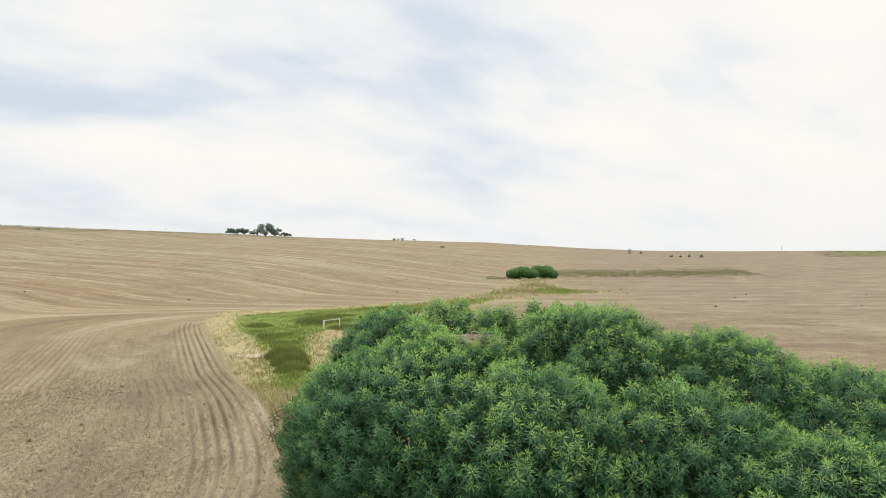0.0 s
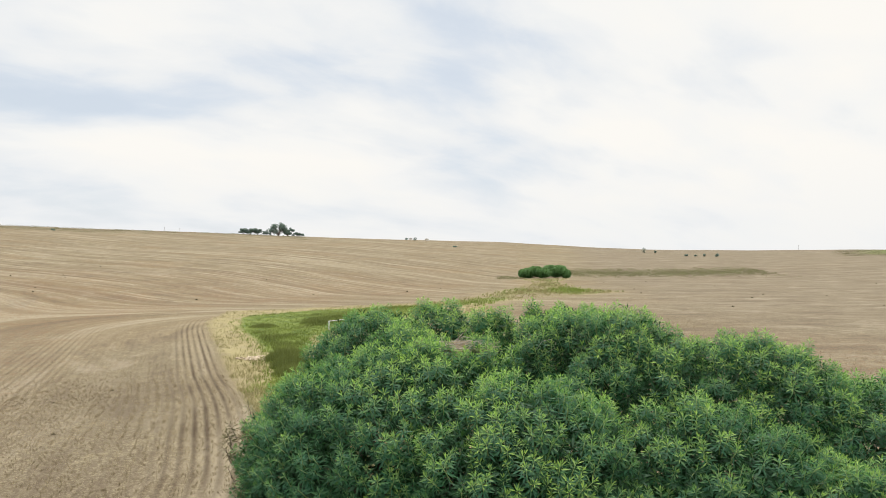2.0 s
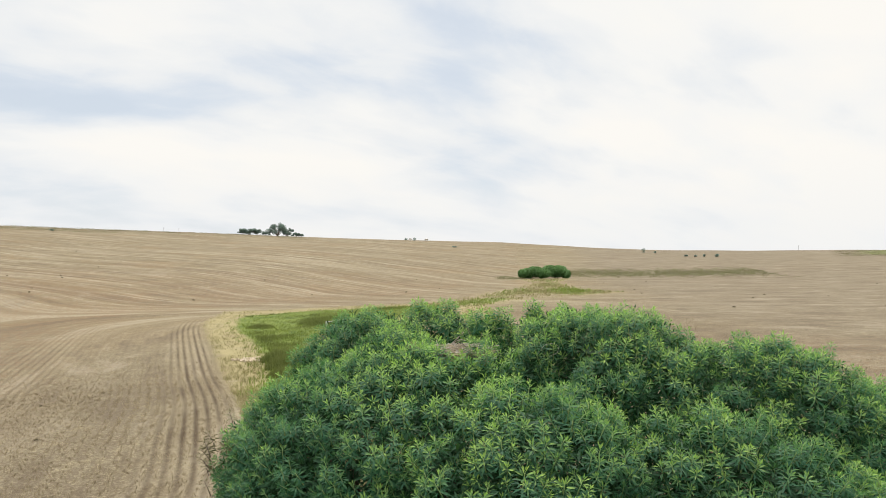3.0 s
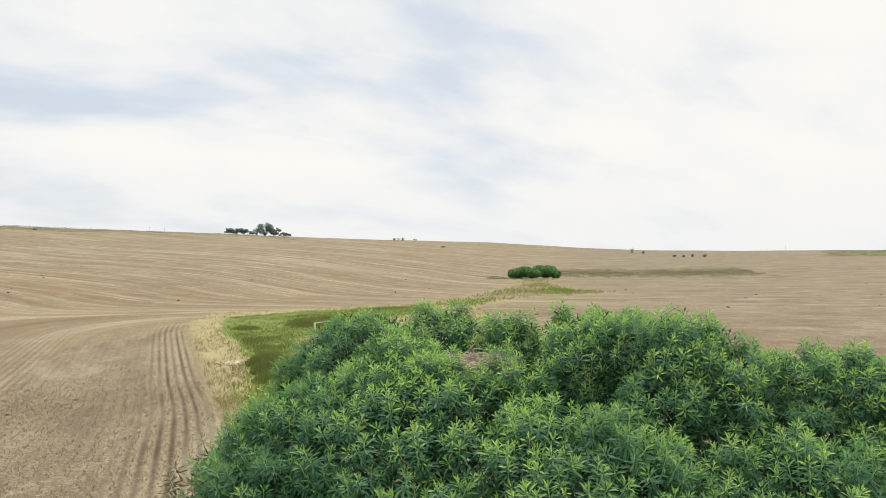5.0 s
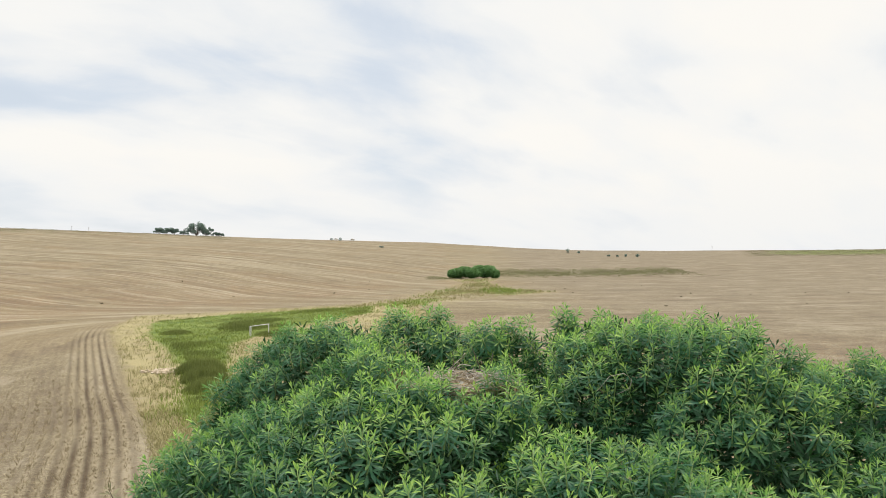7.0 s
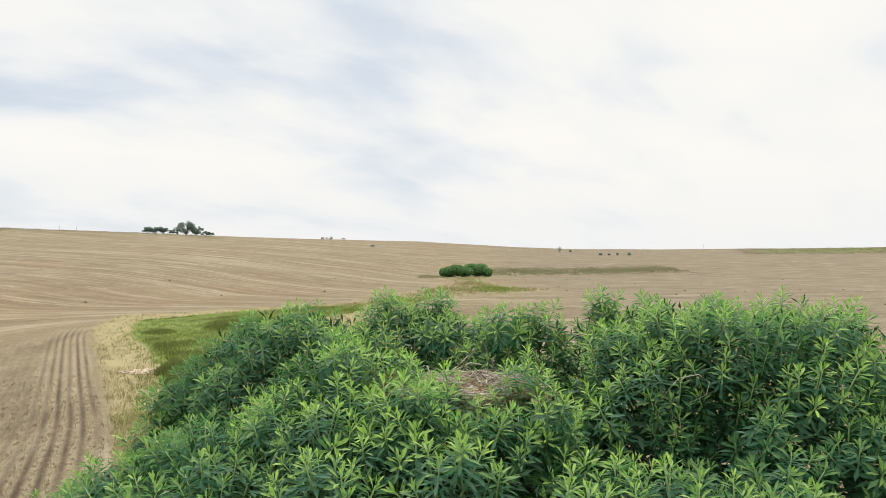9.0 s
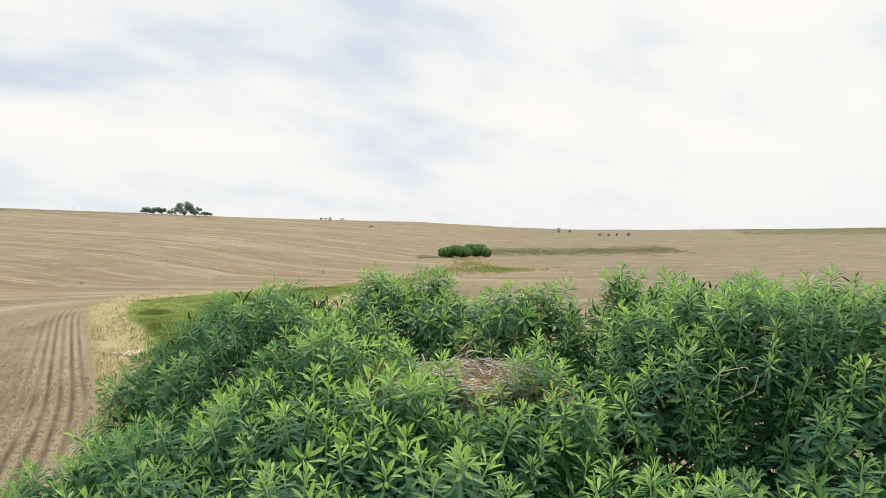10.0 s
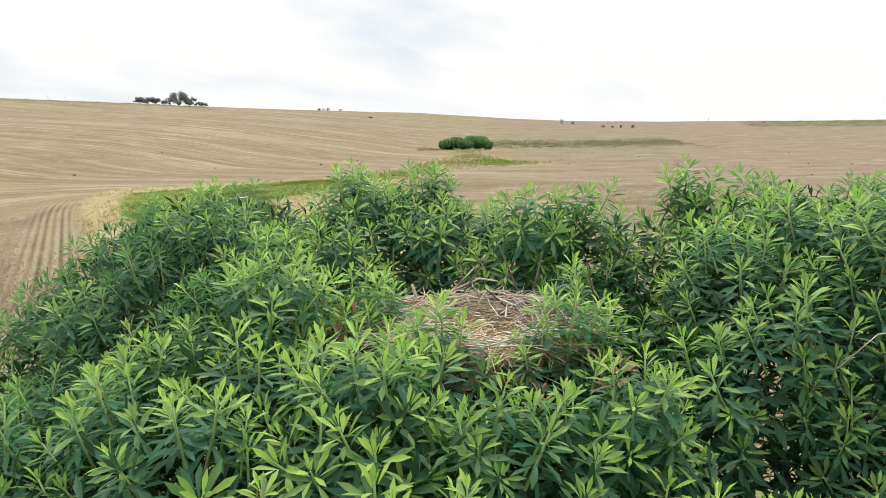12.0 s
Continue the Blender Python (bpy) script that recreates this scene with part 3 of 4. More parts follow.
def build_distance():
    # two broad shrubs by the watercourse
    g = np.random.default_rng(3)
    for x, y, w, h, seed in ((-6.0, 186, 4.9, 3.5, 11), (-0.2, 194, 4.6, 4.1, 12)):
        cl = []
        for k in range(14):
            u = -0.78 + 1.56 * k / 13 + g.normal(0, 0.05)
            arch = math.sqrt(max(0.15, 1 - (abs(u) / 1.05) ** 2.4))
            cl.append((u * w, g.uniform(-1.5, 1.2), h * arch * g.uniform(0.36, 0.60), w * g.uniform(0.2, 0.28), 1.6, h * arch * g.uniform(0.36, 0.44)))
        small_tree("shrub", x, y, cl, 15000, 0.24, LEAF_FAR, "broad dark green rounded shrub in the stubble field", "shrub", seed, 6, "shrubs by the watercourse")
    # low growth trailing along the watercourse
    x = rng.uniform(4, 74, 1800)
    y = 222 + (x - 4) * 0.45 + rng.normal(0, 13, 1800)
    extra_x, extra_y = rng.uniform(-16, -9, 60), rng.uniform(172, 186, 60)
    x, y = np.concatenate([x, extra_x]), np.concatenate([y, extra_y])
    z = height(x, y)
    c = np.stack([x, y, z + 0.25], -1)
    r = np.stack([rng.uniform(0.5, 1.4, len(x)), rng.uniform(0.5, 1.2, len(x)), rng.uniform(0.08, 0.24, len(x))], -1)
    v, f, age = leaf_cloud(c, r, 34000, 0.12, 21)
    tagged(new("scrub", mesh_of("scrub", v, f, [SCRUB_GREEN], age)), "low grey-green scrub along a watercourse", "scrub", kind="stuff")
    # gum trees on the skyline
    def gum(az, r, w, h, seed, n, label):
        gg = np.random.default_rng(seed)
        x, y = at_az(az, r)
        cl = [(gg.uniform(-0.5, 0.5) * w, gg.uniform(-0.3, 0.3) * w, h * gg.uniform(0.26 if h > 7 else 0.32, 0.80), w * gg.uniform(0.12, 0.22), w * 0.18, h * (gg.uniform(0.12, 0.2) if h > 7 else gg.uniform(0.14, 0.22))) for _ in range(n)]
        small_tree("gum_tree", x, y, cl, 230 * n, 0.36, LEAF_GUM, label, "tree", seed, n, "gum trees on the skyline")
    gum(-23.4, 548, 12.5, 11.0, 31, 22, "tall ragged grey-green gum tree on the hilltop")
    gum(-22.7, 552, 8, 7.2, 32, 10, "ragged grey-green gum tree on the hilltop")
    for k, (az, w, h) in enumerate(((-26.1, 8, 4.6), (-25.6, 10, 5.4), (-25.0, 9, 4.8), (-24.3, 6, 3.4), (-21.9, 6, 3.4), (-21.5, 5, 2.6))):
        gum(az, 548, w, h, 33 + k, 10, "low flat-topped gum tree on the hilltop")
    # single shrubs far off
    for k, (az, r, w, h) in enumerate(((6.5, 470, 2.4, 4.2), (7.4, 470, 1.5, 2.0), (9.7, 420, 1.6, 1.5), (10.4, 420, 1.4, 1.5), (11.0, 420, 1.6, 2.0), (12.0, 420, 2.2, 2.2),
                                       (-12.9, 545, 2.2, 2.2), (-12.2, 545, 3.2, 3.0), (-8.8, 430, 2.5, 1.1), (-39.5, 470, 2.0, 1.6))):
        x, y = at_az(az, r)
        gg = np.random.default_rng(80 + k)
        cl = [(gg.uniform(-0.4, 0.4) * w, gg.uniform(-0.4, 0.4), h * gg.uniform(0.4, 0.65), w * 0.36, w * 0.36, h * 0.36) for _ in range(4)]
        small_tree("bush", x, y, cl, 260, 0.24, LEAF_GUM, "small dark bush alone on the far slope", "bush", 60 + k, 3, "bushes on the far slopes")
    # dark growth on the right-hand rise
    x, y = scatter(700, 20, 31, 440, 552)
    c = np.stack([x, y, height(x, y) + 0.3], -1)
    v, f, age = leaf_cloud(c, np.tile([2.6, 1.5, 0.25], (len(x), 1)), 10000, 0.22, 71)
    tagged(new("scrub", mesh_of("scrub", v, f, [SCRUB], age)), "low dull scrub on a far rise", "scrub", kind="stuff")
    # rough growth along the brow of the hill
    x, y = scatter(900, -46, -21, 470, 556)
    c = np.stack([x, y, height(x, y) + 0.15], -1)
    v, f, age = leaf_cloud(c, np.tile([3.6, 2.0, 0.22], (len(x), 1)), 16000, 0.24, 73)
    tagged(new("scrub", mesh_of("scrub", v, f, [SCRUB], age)), "low grey-green scrub along the brow of a hill", "scrub", kind="stuff")
    # weeds standing in the stubble
    x, y = scatter(70, -44, 30, 90, 330, 1.0)
    keep = area_depth(x, y, STRIP) < -4
    x, y = x[keep], y[keep]
    tufts("weeds", WEED, x, y, np.random.default_rng(5).uniform(0.12, 0.30, len(x)), 22, 0.22, 0.04, "scattered dark weeds standing in the stubble", "weeds", 0.4)
    x, y = scatter(14, -45, -16, 13, 40, 1.0)
    keep = line_distance(x, y, EDGE) > 0.5
    x, y = x[keep], y[keep]
    tufts("weeds", WEED, x, y, np.random.default_rng(6).uniform(0.06, 0.14, len(x)), 40, 0.09, 0.010, "small brown weeds standing in the stubble", "weeds", 0.6)
    # posts on the skyline
    for az, h in ((-32.0, 3.0), (-30.9, 2.6), (17.6, 3.6)):
        x, y = at_az(az, 556)
        thing = new("utility_pole")
        thing.location = (x, y, float(height(x, y)))
        tagged(thing, "thin weathered wooden pole on the skyline", "pole", "poles on the skyline")
        v, f = tube([(0, 0, -0.3), (0, 0, h * 0.5), (0, 0, h)], [0.09, 0.08, 0.07], 6)
        part("shaft", mesh_of("shaft", v, f, [POST], smooth=True), thing)
        v, f = tube([(-0.5, 0, h * 0.92), (0, 0, h * 0.92), (0.5, 0, h * 0.92)], [0.06, 0.06, 0.06], 5)
        part("crossarm", mesh_of("crossarm", v, f, [POST], smooth=True), thing)
    # two pale farm sheds beyond the brow
    for az, w in ((-12.55, 2.2), (-11.2, 2.6)):
        x, y = at_az(az, 556)
        thing = new("shed")
        thing.location = (x, y, float(height(x, y)))
        tagged(thing, "small pale gabled farm shed on the skyline", "shed", "sheds on the skyline")
        bm = bmesh.new()
        bmesh.ops.create_cube(bm, size=1, matrix=Matrix.Translation((0, 0, 0.5)) @ Matrix.Diagonal((w, 3, 1.3, 1)))
        part("wall", bm_mesh("wall", bm, LIMEWASH, False), thing)
        v = np.array([(-w / 2 - .15, -1.6, 1.1), (w / 2 + .15, -1.6, 1.1), (0, -1.6, 2.0), (-w / 2 - .15, 1.6, 1.1), (w / 2 + .15, 1.6, 1.1), (0, 1.6, 2.0)])
        f = np.array([(0, 1, 2), (3, 5, 4), (0, 2, 5), (0, 5, 3), (1, 4, 5), (1, 5, 2), (0, 3, 4), (0, 4, 1)])
        part("roof", mesh_of("roof", v, f, [TIN]), thing)


build_distance()


def build_pipe_frame():
    """A pipe frame standing in the hollow."""
    x, y = -17.6, 46.4
    thing = new("pipe_frame")
    thing.location = (x, y, float(height(x, y)))
    thing.rotation_euler = (0, 0, radians(10))
    tagged(thing, "pale weathered pipe frame standing in rough grass", "pipe frame")
    r = 0.032
    def bar(name, a0, b0):
        m = [tuple(a0[i] + (b0[i] - a0[i]) * k for i in range(3)) for k in (0, 0.5, 1)]
        v, f = tube(m, [r, r, r], 8)
        part(name, mesh_of(name, v, f, [PIPE], smooth=True), thing)
    for px, py, top in ((-0.72, 0, 0.82), (-0.60, -0.22, 0.80), (0.72, 0.1, 0.98)):
        bar("leg", (px, py, -0.1), (px, py, top))
    bar("crossbar", (-0.76, 0, 0.81), (0.76, 0.1, 0.99))
    bar("side_bar", (-0.73, 0.03, 0.80), (-0.59, -0.25, 0.79))


build_pipe_frame()


def build_clods():
    g = np.random.default_rng(9)
    pieces = []
    for _ in range(140):
        x, y = -17.4 + g.uniform(-1, 1) * g.uniform(0.3, 1.4), 30.3 + g.uniform(-1, 1) * g.uniform(0.3, 1.1)
        s = g.uniform(0.05, 0.14)
        bm = bmesh.new()
        bmesh.ops.create_icosphere(bm, subdivisions=1, radius=s)
        v = np.array([tuple(q.co) for q in bm.verts]) * g.uniform(0.7, 1.3, (len(bm.verts), 1)) * np.array([1.3, 1, 0.5])
        f = np.array([[q.index for q in t.verts] for t in bm.faces])
        bm.free()
        pieces.append((v + np.array([x, y, float(height(x, y)) + s * 0.2]), f))
    v, f = joined(pieces)
    tagged(new("earth_clods", mesh_of("earth_clods", v, f, [CLOD])), "pale broken earth clods at the edge of the hollow", "clods", kind="stuff")


build_clods()

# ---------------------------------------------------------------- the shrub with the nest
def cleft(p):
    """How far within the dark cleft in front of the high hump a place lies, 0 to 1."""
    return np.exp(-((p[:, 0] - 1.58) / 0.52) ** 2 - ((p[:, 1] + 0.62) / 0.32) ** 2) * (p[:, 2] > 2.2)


def crown_points(count, seed, deep=0.0):
    """Places all over the crown's outside, with the way out of it."""
    g = np.random.default_rng(seed)
    c, r = MASSES[:, :3], np.maximum(MASSES[:, 3:] - deep, 0.15)
    area = r[:, 0] * r[:, 1] + (r[:, 0] + r[:, 1]) * r[:, 2]
    pick = g.choice(len(c), count, p=area / area.sum())
    d = g.normal(size=(count, 3))
    d /= np.linalg.norm(d, axis=1)[:, None]
    p = c[pick] + d * r[pick]
    nrm = d / r[pick]
    nrm /= np.linalg.norm(nrm, axis=1)[:, None]
    lump = np.array([noise.noise(Vector(q) * 1.1) for q in p])
    p = p + nrm * (lump * 0.08 - 0.55 * cleft(p))[:, None]
    ok = p[:, 2] > 0.25
    for k in range(len(c)):
        inside = (((p - c[k]) / r[k]) ** 2).sum(1) < 0.90
        ok &= ~(inside & (pick != k))
    dn = np.hypot((p[:, 0] - NEST.x) / 0.40, (p[:, 1] - NEST.y) / 0.42)
    ok &= ~((dn < 1) & (p[:, 2] > 2.9))
    return p[ok], nrm[ok], pick[ok]


def thin(p, gap):
    """Keeps places at least gap apart."""
    cell, keep = {}, []
    for i, q in enumerate(p):
        key = (int(q[0] // gap), int(q[1] // gap), int(q[2] // gap))
        if any(((p[j] - q) ** 2).sum() < gap * gap for a0 in (-1, 0, 1) for b0 in (-1, 0, 1) for c0 in (-1, 0, 1)
               for j in cell.get((key[0] + a0, key[1] + b0, key[2] + c0), ())):
            continue
        cell.setdefault(key, []).append(i)
        keep.append(i)
    return np.array(keep)


def leaf_shape(length, width, droop, fold, plain=False):
    """A narrow pointed leaf from the origin along +x, folded along its midrib."""
    if plain:
        v = [(0, 0, 0), (0.55 * length, -width / 2, fold * width / 2 - 0.2 * droop * length), (0.5 * length, 0, -0.25 * droop * length),
             (0.55 * length, width / 2, fold * width / 2 - 0.2 * droop * length), (length, 0, -droop * length)]
        return np.array(v), np.array([(0, 1, 2), (0, 2, 3), (1, 4, 2), (2, 4, 3)])
    v = [(0, 0, 0)]
    for k, w in ((0.36, 0.70), (0.68, 0.98)):
        x, z, h = k * length, -droop * k * k * length, w * width / 2
        v += [(x, -h, z + fold * h), (x, 0, z), (x, h, z + fold * h)]
    v.append((length, 0, -droop * length))
    return np.array(v), np.array([(0, 1, 2), (0, 2, 3), (1, 4, 5), (1, 5, 2), (2, 5, 6), (2, 6, 3), (4, 7, 5), (5, 7, 6)])


def shoot(seed, leaves, tall, vigour, plain=False):
    """One leafy shoot growing up +z from its base: verts, tris, age, which triangles are stem."""
    g = np.random.default_rng(seed)
    sv, sf = tube([(0, 0, 0), (0.004, 0.003, tall * 0.5), (0, 0, tall)], [0.006, 0.005, 0.003], 4)
    vs, fs, ages, stem = [sv], [sf], [np.full(len(sv), 0.55)], [np.ones(len(sf), int)]
    off = len(sv)
    for k in range(leaves):
        s = (k + 0.5) / leaves
        z = tall * (0.30 + 0.70 * s ** 0.9)
        q = k * 2.39996 + g.normal(0, 0.2)
        length = (0.106 - 0.054 * s ** 2.4) * g.uniform(0.80, 1.15)
        pitch = radians(-10 + 86 * s ** 2.1 + g.normal(0, 10))
        v, f = leaf_shape(length, length * g.uniform(0.20, 0.26), 0.12 * (1 - s) + 0.10 * g.random(), 0.25 + 0.35 * s, plain)
        m = Matrix.Translation((0, 0, z)) @ Matrix.Rotation(q, 4, "Z") @ Matrix.Rotation(-pitch, 4, "Y") @ Matrix.Rotation(g.normal(0, 0.25), 4, "X") @ Matrix.Translation((0.012, 0, 0))
        m = np.array(m)
        vs.append(v @ m[:3, :3].T + m[:3, 3])
        fs.append(f + off)
        off += len(v)
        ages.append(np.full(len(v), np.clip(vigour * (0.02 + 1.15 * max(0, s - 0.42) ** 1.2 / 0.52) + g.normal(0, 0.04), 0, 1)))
        stem.append(np.zeros(len(f), int))
    return np.concatenate(vs), np.concatenate(fs), np.concatenate(ages), np.concatenate(stem)


def stand(p, way, spin, scale):
    """Turns that set a thing's +z along way, as arrays of 3 x 3."""
    z = way / np.linalg.norm(way, axis=1)[:, None]
    x = np.stack([np.cos(spin), np.sin(spin), np.zeros_like(spin)], -1)
    x = x - (x * z).sum(1)[:, None] * z
    x /= np.linalg.norm(x, axis=1)[:, None]
    y = np.cross(z, x)
    return np.stack([x, y, z], -1) * scale[:, None, None]


def spread_out(template, p, turns):
    """Many copies of a template as one mesh's arrays."""
    v, f, age, stem = template
    V = np.einsum("nij,kj->nki", turns, v) + p[:, None, :]
    F = f[None] + (np.arange(len(p)) * len(v))[:, None, None]
    return V.reshape(-1, 3), F.reshape(-1, 3), np.tile(age, len(p)), np.tile(stem, len(p))


def build_shrub():
    g = np.random.default_rng(17)
    thing = new("large_shrub")
    thing.location = (0, 0, 0)
    tagged(thing, "huge rounded green shrub of leafy upright shoots holding a nest", "shrub")
    # stems and limbs
    for k, (bx, by) in enumerate(((0.2, 0.1), (-0.9, 0.5), (1.3, -1.2), (2.7, 0.3), (3.6, -0.9), (6.0, 0.1), (8.4, -0.6), (5.4, -1.8), (-0.6, -1.0), (-1.2, 1.2))):
        limbs = []
        b = Vector((bx, by, -0.2))
        for j in range(7):
            q = 2 * math.pi * j / 7 + g.uniform(0, 0.6)
            reach = g.uniform(0.5, 1.25)
            top = b + Vector((reach * math.cos(q), reach * math.sin(q), g.uniform(2.2, 2.75)))
            mid = b.lerp(top, 0.45) + Vector((g.normal(0, 0.1), g.normal(0, 0.1), -0.25))
            w = g.uniform(0.035, 0.07)
            limbs.append(tube([b + Vector((0.05 * math.cos(q), 0.05 * math.sin(q), 0)), mid, b.lerp(top, 0.75), top], [w, w * 0.75, w * 0.5, w * 0.25], 6))
        v, f = joined(limbs)
        part("stem", mesh_of("stem", v, f, [BARK], smooth=True), thing)
    # shoots all over the outside
    p, nrm, pick = crown_points(60000, 23)
    # shoots growing up round and through the nest's rim
    q = np.concatenate([g.uniform(radians(175), radians(335), 34), g.uniform(radians(-25), radians(30), 16), g.uniform(radians(150), radians(190), 12), g.uniform(radians(285), radians(345), 14), g.uniform(radians(160), radians(260), 20)])
    reach = np.concatenate([g.uniform(0.46, 0.68, len(q) - 20), g.uniform(0.34, 0.54, 20)])
    rim = np.stack([NEST.x + reach * np.cos(q), NEST.y + reach * 0.9 * np.sin(q), NEST.z + 0.09 + g.uniform(0.0, 0.12, len(q)) + 0.06 * np.cos(q) ** 2], -1)
    p, nrm = np.concatenate([rim, p]), np.concatenate([np.tile([0.0, 0.0, 1.0], (len(q), 1)), nrm])
    # each branch ends in a rounded head of shoots, with dark clefts between the heads
    heads = p[thin(p, 0.42)]
    head_fresh = g.normal(0, 1, len(heads))
    head_out = g.normal(0, 0.025, len(heads))
    near_head, head_far = np.zeros(len(p), int), np.zeros(len(p))
    for i0 in range(0, len(p), 2000):
        d2 = ((p[i0:i0 + 2000, None, :] - heads[None]) ** 2).sum(2)
        near_head[i0:i0 + 2000] = d2.argmin(1)
        head_far[i0:i0 + 2000] = np.sqrt(d2.min(1))
    p = p + nrm * (0.09 + head_out[near_head] - 2.6 * head_far ** 2)[:, None]
    keep = thin(p, 0.097)
    keep = keep[(nrm[keep, 1] < 0.5) | (p[keep, 2] > 2.7) | (g.random(len(keep)) < 0.5)]     # the back is barer
    p, nrm, near_head, head_far = p[keep], nrm[keep], near_head[keep], head_far[keep]
    n = len(p)
    up = np.array([0, 0, 1.0])
    way = 0.42 * up + 0.58 * nrm + 1.3 * (p - heads[near_head]) + g.normal(0, 0.12, (n, 3))
    way[:, 2] = np.maximum(way[:, 2], 0.12)
    way /= np.linalg.norm(way, axis=1)[:, None]
    scale = g.uniform(0.82, 1.25, n)
    tall_ones = g.random(n) < 0.02
    base = p - way * (0.215 * scale)[:, None] + (way * 0.09) * tall_ones[:, None]
    turns = stand(base, way, g.uniform(0, 2 * math.pi, n), scale)
    forms = ((28, 0.22, 0.85), (27, 0.20, 0.36), (30, 0.245, 1.15), (25, 0.18, 0.24), (26, 0.20, 0.16), (28, 0.22, 0.58), (25, 0.19, 0.10))
    templates = [shoot(100 + k, *fm) for k, fm in enumerate(forms)]
    simple = [shoot(100 + k, *fm, True) for k, fm in enumerate(forms)]
    close = np.hypot(p[:, 0] - 0.4, p[:, 1] + 0.4) + 2.2 * (p[:, 2] < 2.3) < 2.1
    # fresh growth on the heads, plus painted light: tops brighter, gaps between heads duller
    vig_light = 0.70 * head_fresh[near_head] + 1.5 * nrm[:, 2] + 0.35 * np.clip(p[:, 2] - 3.0, -2, 1) - 4.0 * head_far + g.normal(0, 0.22, n)
    vig_light = vig_light + 2.2 * np.exp(-((p[:, 0] - NEST.x) ** 2 + (p[:, 1] - NEST.y) ** 2) / 2.2)
    # cleft and left flank dulled, putting their shade into the leaf colour
    vig_light = vig_light - 1.8 * cleft(p) - 1.0 * step(-p[:, 0], 0.5, 1.8)
    order = np.argsort(np.argsort(vig_light)) / n
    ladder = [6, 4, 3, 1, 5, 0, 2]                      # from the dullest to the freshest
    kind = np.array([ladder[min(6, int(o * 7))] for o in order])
    # the shoots round the nest are parts of their own
    dn = np.hypot(base[:, 0] - NEST.x, base[:, 1] - NEST.y + 0.5)
    nearest = (np.argsort(np.argsort(dn + 3 * (base[:, 2] < 2.8))) < 300)
    # the dozen under the camera at the end, leaf by leaf
    front = np.hypot(base[:, 0] - 0.1, base[:, 1] + 0.95) + 4 * ~nearest
    single, leaf_sets = set(np.argsort(front)[:12].tolist()), {}
    meshes = {}
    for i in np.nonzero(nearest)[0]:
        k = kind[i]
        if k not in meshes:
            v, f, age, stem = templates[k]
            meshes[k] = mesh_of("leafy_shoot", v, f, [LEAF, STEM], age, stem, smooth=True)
        if i in single:
            if k not in leaf_sets:
                v, f, age, stem = templates[k]
                n0, t0 = 13, int(stem.sum())
                leaf_sets[k] = [mesh_of("shoot_stem", v[:n0], f[:t0], [STEM], age[:n0], smooth=True)]
                for q in range((len(v) - n0) // 8):
                    a0 = n0 + 8 * q
                    leaf_sets[k].append(mesh_of("leaf", v[a0:a0 + 8], f[t0 + 8 * q:t0 + 8 * q + 8] - a0, [LEAF], age[a0:a0 + 8], smooth=True))
            ob = part("leafy_shoot", leaf_sets[k][0], thing)
            for me in leaf_sets[k][1:]:
                part("leaf", me, ob)
        else:
            ob = part("leafy_shoot", meshes[k], thing)
        ob.matrix_local = Matrix.Translation(base[i]) @ Matrix(turns[i].tolist()).to_4x4()
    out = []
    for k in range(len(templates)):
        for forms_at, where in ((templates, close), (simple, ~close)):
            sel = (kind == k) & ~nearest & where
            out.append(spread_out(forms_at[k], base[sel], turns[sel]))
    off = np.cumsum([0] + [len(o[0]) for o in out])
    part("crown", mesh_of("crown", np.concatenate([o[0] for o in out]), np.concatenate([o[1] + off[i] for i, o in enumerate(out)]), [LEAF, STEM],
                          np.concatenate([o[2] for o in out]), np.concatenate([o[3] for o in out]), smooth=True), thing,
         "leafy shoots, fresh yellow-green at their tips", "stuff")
    # bare twigs and withered shoots by the nest
    for k in range(16):
        q = radians(g.uniform(20, 200))
        b = Vector((NEST.x + 0.75 * math.cos(q), NEST.y + 0.7 * math.sin(q) - 0.1, 3.25 + g.uniform(-0.1, 0.1)))
        t = b + Vector((g.normal(0, 0.16), g.normal(0, 0.1), g.uniform(0.35, 0.62)))
        v, f = tube([b, b.lerp(t, 0.5) + Vector((g.normal(0, 0.03), g.normal(0, 0.03), 0)), t], [0.009, 0.007, 0.003], 5)
        part("bare_twig", mesh_of("bare_twig", v, f, [BARK], smooth=True), thing, "bare brown twig")
    # pale dead branch behind the nest, and a curling dry tendril
    for pts, w in (([(-0.16, 0.78, 3.40), (-0.06, 0.84, 3.58), (0.05, 0.90, 3.68), (0.13, 0.98, 3.76)], 0.009), ([(-0.06, 0.84, 3.58), (0.10, 0.82, 3.66), (0.20, 0.84, 3.64)], 0.007),
                   ([(-0.30, 0.62, 3.45), (-0.24, 0.64, 3.60), (-0.26, 0.64, 3.66)], 0.013),
                   ([(1.36, -0.52, 3.66), (1.46, -0.56, 3.80), (1.58, -0.58, 3.83), (1.65, -0.58, 3.78), (1.63, -0.58, 3.70), (1.52, -0.57, 3.64)], 0.003)):
        v, f = tube(pts, [w * (1 - 0.5 * k / len(pts)) for k in range(len(pts))], 6)
        part("bare_twig", mesh_of("bare_twig", v, f, [STICK], smooth=True), thing, "pale dead twig")
    # dull dry shoots low on the flank
    v, f, age, stem = shoot(420, 18, 0.22, 0.5)
    dull = mesh_of("dry_shoot", v, f, [SCRUB, BARK], age, stem, smooth=True)
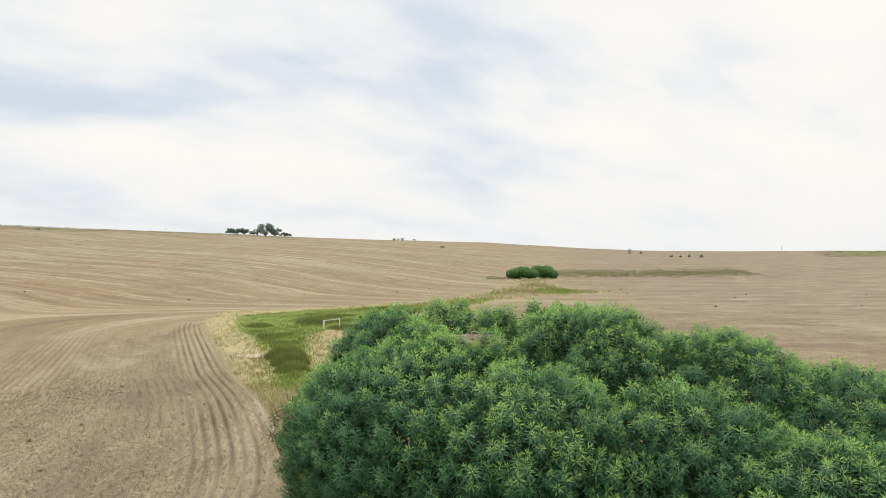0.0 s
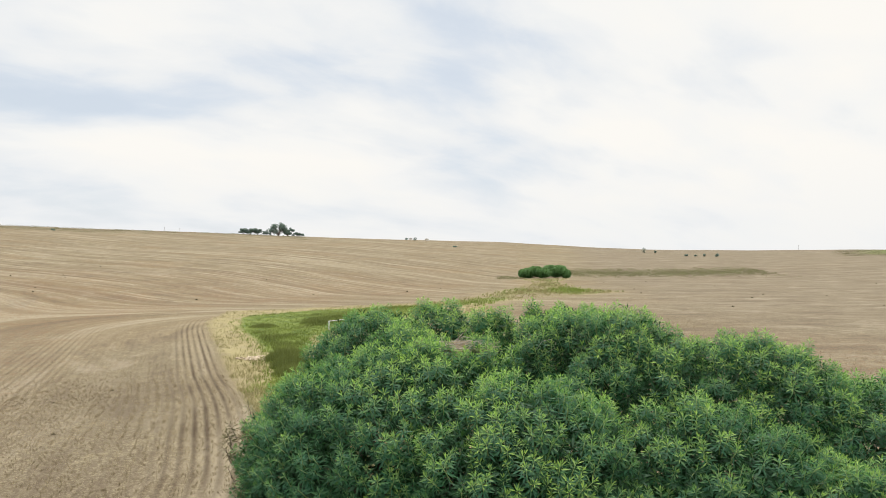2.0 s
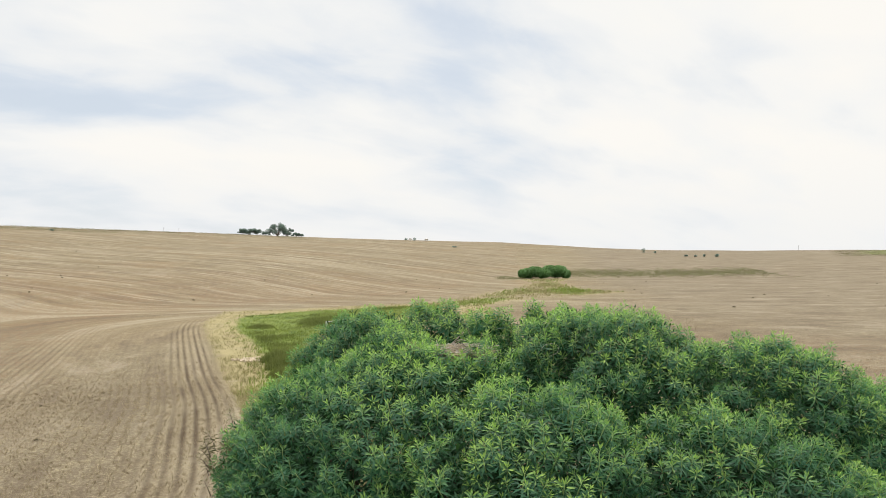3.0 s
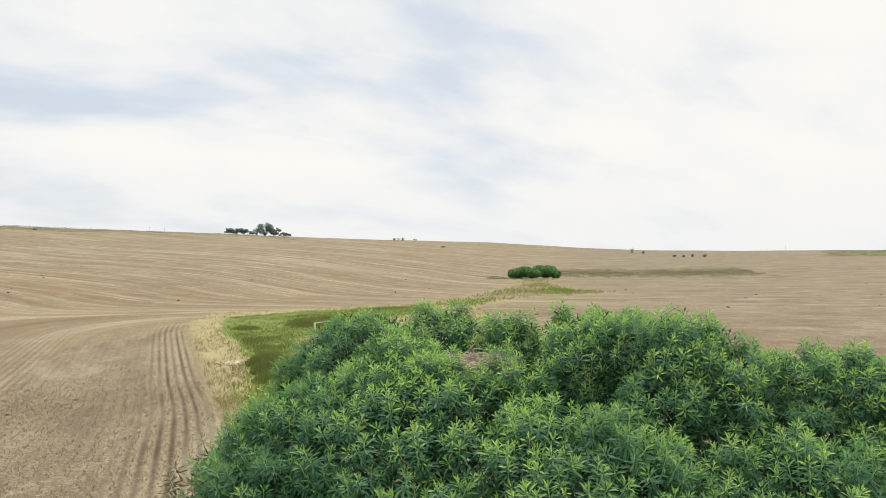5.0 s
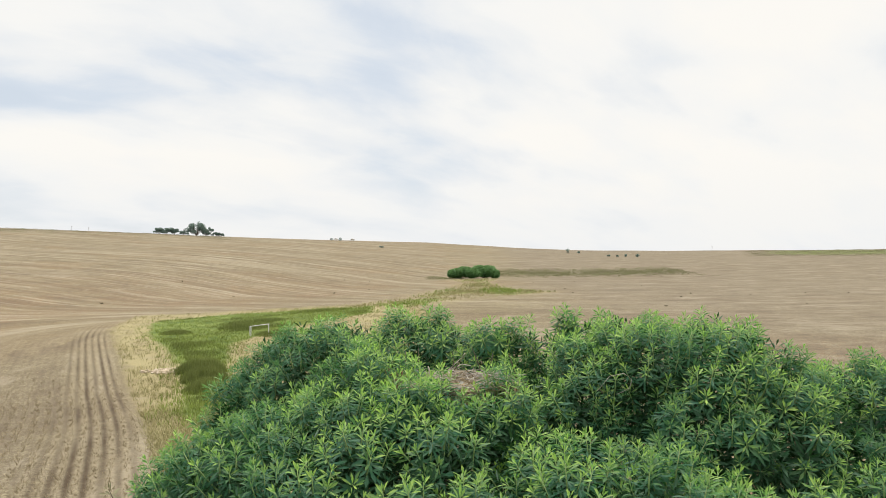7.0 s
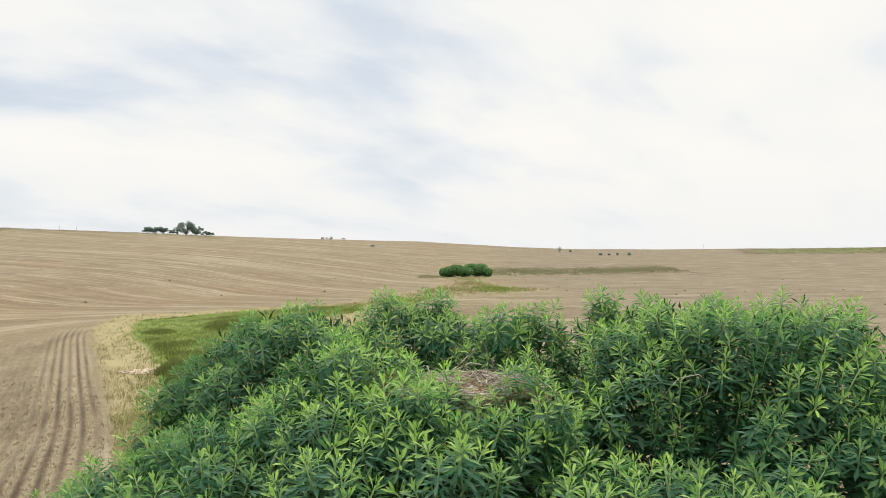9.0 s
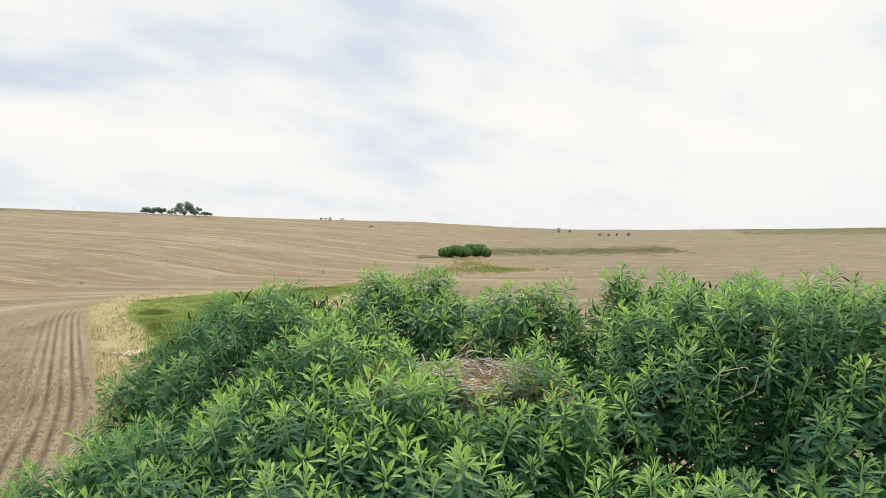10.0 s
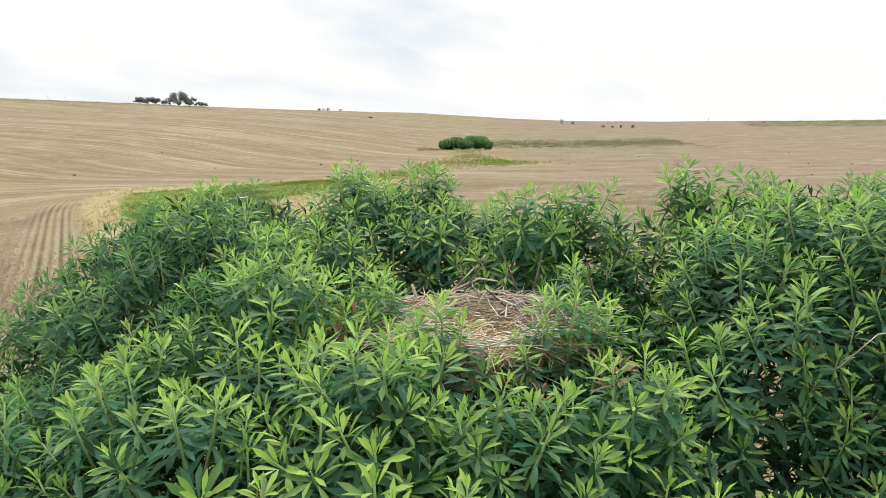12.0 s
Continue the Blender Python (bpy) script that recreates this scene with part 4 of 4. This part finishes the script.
    for _ in range(24):
        q = radians(g.uniform(178, 232))
        z = g.uniform(1.5, 2.5)
        k = math.sqrt(max(0.05, 1 - ((z - 1.9) / 1.75) ** 2)) * g.uniform(0.97, 1.06)
        ob = part("dry_shoot", dull, thing, "dry olive-grey leaves")
        ob.matrix_local = pose(-0.3 + 2.85 * k * math.cos(q), -0.4 + 2.6 * k * math.sin(q), z, g.normal(0, 25), -40 + g.normal(0, 20), g.uniform(-40, 40))
    v, f, age, stem = shoot(410, 16, 0.22, 0.5)
    brown = mesh_of("withered_shoot", v, f, [WITHERED, BARK], age, stem, smooth=True)
    for x, y, z in ((-0.62, -0.02, 3.50), (-0.56, 0.10, 3.46), (-0.50, -0.16, 3.42), (0.62, -0.30, 3.40), (0.30, -0.60, 3.34), (-0.2, -0.62, 3.32)):
        ob = part("withered_shoot", brown, thing, "withered brown leaves")
        ob.matrix_local = pose(x, y, z, g.normal(0, 14), g.normal(0, 14), g.uniform(0, 360))
    # older leaves within, their green made darker to carry the inner shade
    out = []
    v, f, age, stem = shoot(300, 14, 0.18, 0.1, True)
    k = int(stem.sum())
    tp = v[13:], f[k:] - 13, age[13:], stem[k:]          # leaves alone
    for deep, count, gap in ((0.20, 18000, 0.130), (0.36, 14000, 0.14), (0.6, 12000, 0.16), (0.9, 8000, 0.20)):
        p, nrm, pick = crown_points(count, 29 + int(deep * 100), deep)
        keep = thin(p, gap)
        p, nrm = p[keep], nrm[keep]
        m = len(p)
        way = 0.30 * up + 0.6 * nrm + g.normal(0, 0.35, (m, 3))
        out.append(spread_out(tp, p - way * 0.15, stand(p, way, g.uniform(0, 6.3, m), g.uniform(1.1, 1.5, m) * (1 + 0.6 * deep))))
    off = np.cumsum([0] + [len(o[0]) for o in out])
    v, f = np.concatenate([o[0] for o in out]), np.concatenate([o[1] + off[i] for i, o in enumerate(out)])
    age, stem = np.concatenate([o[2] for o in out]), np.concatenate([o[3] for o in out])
    part("inner_foliage", mesh_of("inner_foliage", v, f, [LEAF_SHADED, LEAF_SHADED], age, stem, smooth=True), thing, "old leaves inside the shrub, coloured darker for the shade there", "stuff")


build_shrub()


def build_nest():
    g = np.random.default_rng(41)
    thing = new("stick_nest")
    thing.location = NEST
    tagged(thing, "broad shallow nest of grey sticks and dry grass", "nest")
    # matted bed, a shallow bowl
    bm = bmesh.new()
    rings, sides, rows_v = 12, 48, []
    for i in range(rings + 1):
        s = i / rings
        ring = []
        for k in range(sides):
            q = 2 * math.pi * k / sides
            rr = 0.52 * s * (1 + 0.05 * math.sin(3 * q + 1) + 0.04 * math.sin(7 * q))
            z = -0.05 + 0.11 * s ** 2.2 - (0.14 * (s - 0.86) / 0.14 if s > 0.86 else 0)
            z += 0.03 * noise.noise(Vector((rr * math.cos(q) * 6, rr * math.sin(q) * 6, 0.3)))
            ring.append(bm.verts.new((rr * math.cos(q), rr * 0.92 * math.sin(q), z)))
        rows_v.append(ring)
    for i in range(rings):
        for k in range(sides):
            a0, b0 = rows_v[i][k], rows_v[i][(k + 1) % sides]
            c0, d0 = rows_v[i + 1][(k + 1) % sides], rows_v[i + 1][k]
            bm.faces.new((d0, c0, b0, a0))
    bmesh.ops.remove_doubles(bm, verts=bm.verts, dist=0.0005)
    bmesh.ops.recalc_face_normals(bm, faces=bm.faces)
    part("bed", bm_mesh("bed", bm, LINING), thing, "matted brown dry grass bed")
    # sticks woven round the rim
    shapes = []
    for k in range(6):
        pts = [Vector((-0.5, 0, 0))]
        for j in range(1, 5):
            pts.append(Vector((-0.5 + 0.25 * j, g.normal(0, 0.035), g.normal(0, 0.03))))
        v, f = tube(pts, [0.0085, 0.008, 0.007, 0.005, 0.003], 5)
        shapes.append(mesh_of("stick", v, f, [STICK], smooth=True))
    for i in range(300):
        q = g.uniform(0, 2 * math.pi)
        rr = 0.26 + 0.25 * math.sqrt(g.random())
        x, y = rr * math.cos(q), rr * 0.92 * math.sin(q)
        z = -0.03 + 0.14 * (rr / 0.66) ** 2.2 + g.uniform(-0.04, 0.07)
        heading = q + math.pi / 2 + g.normal(0, 0.8)
        ob = part("stick", shapes[i % 6], thing)
        s = g.uniform(0.28, 0.62)
        ob.matrix_local = Matrix.Translation((x, y, z)) @ Matrix.Rotation(heading, 4, "Z") @ Matrix.Rotation(g.normal(0, 0.16), 4, "Y") @ Matrix.Diagonal((s, s * 0.9, s * 0.9, 1)).to_4x4()
    # loose straw over all
    n = 4200
    q, rr = g.uniform(0, 2 * math.pi, n), 0.57 * np.sqrt(g.random(n))
    x, y = rr * np.cos(q), rr * 0.92 * np.sin(q)
    z = -0.035 + 0.12 * (rr / 0.66) ** 2.2 + g.uniform(0, 0.04, n)
    hd, ln, pt = g.uniform(0, math.pi, n), g.uniform(0.05, 0.16, n), g.normal(0, 0.18, n)
    dx, dy, dz = np.cos(hd) * ln, np.sin(hd) * ln, np.sin(pt) * ln
    w = 0.0028
    v = np.stack([np.stack([x - dx, y - dy, z - dz], -1), np.stack([x - np.sin(hd) * w, y + np.cos(hd) * w, z + 0.004], -1),
                  np.stack([x + dx, y + dy, z + dz], -1), np.stack([x + np.sin(hd) * w, y - np.cos(hd) * w, z + 0.002], -1)], 1).reshape(-1, 3)
    f = (np.array([(0, 1, 2), (0, 2, 3)])[None] + np.arange(n)[:, None, None] * 4).reshape(-1, 3)
    part("straw", mesh_of("straw", v, f, [STRAW], np.tile([0.2, 0.6, 1.0, 0.6], n)), thing, "loose pale straw", "stuff")
    # splashes of white
    pieces = []
    for i in range(150):
        q = g.uniform(0, 2 * math.pi)
        rr = g.uniform(0.12, 0.56)
        bm = bmesh.new()
        bmesh.ops.create_icosphere(bm, subdivisions=1, radius=g.uniform(0.004, 0.014))
        vv = np.array([tuple(a0.co) for a0 in bm.verts]) * np.array([1.9, 0.9, 0.3]) * g.uniform(0.7, 1.3, (len(bm.verts), 1))
        ff = np.array([[a0.index for a0 in t.verts] for t in bm.faces])
        bm.free()
        pieces.append((vv + np.array([rr * math.cos(q), rr * 0.92 * math.sin(q), 0.005 + 0.16 * (rr / 0.66) ** 2.2]), ff))
    v, f = joined(pieces)
    part("white_wash", mesh_of("white_wash", v, f, [DROPPING], smooth=True), thing, "dried white droppings", "stuff")


build_nest()
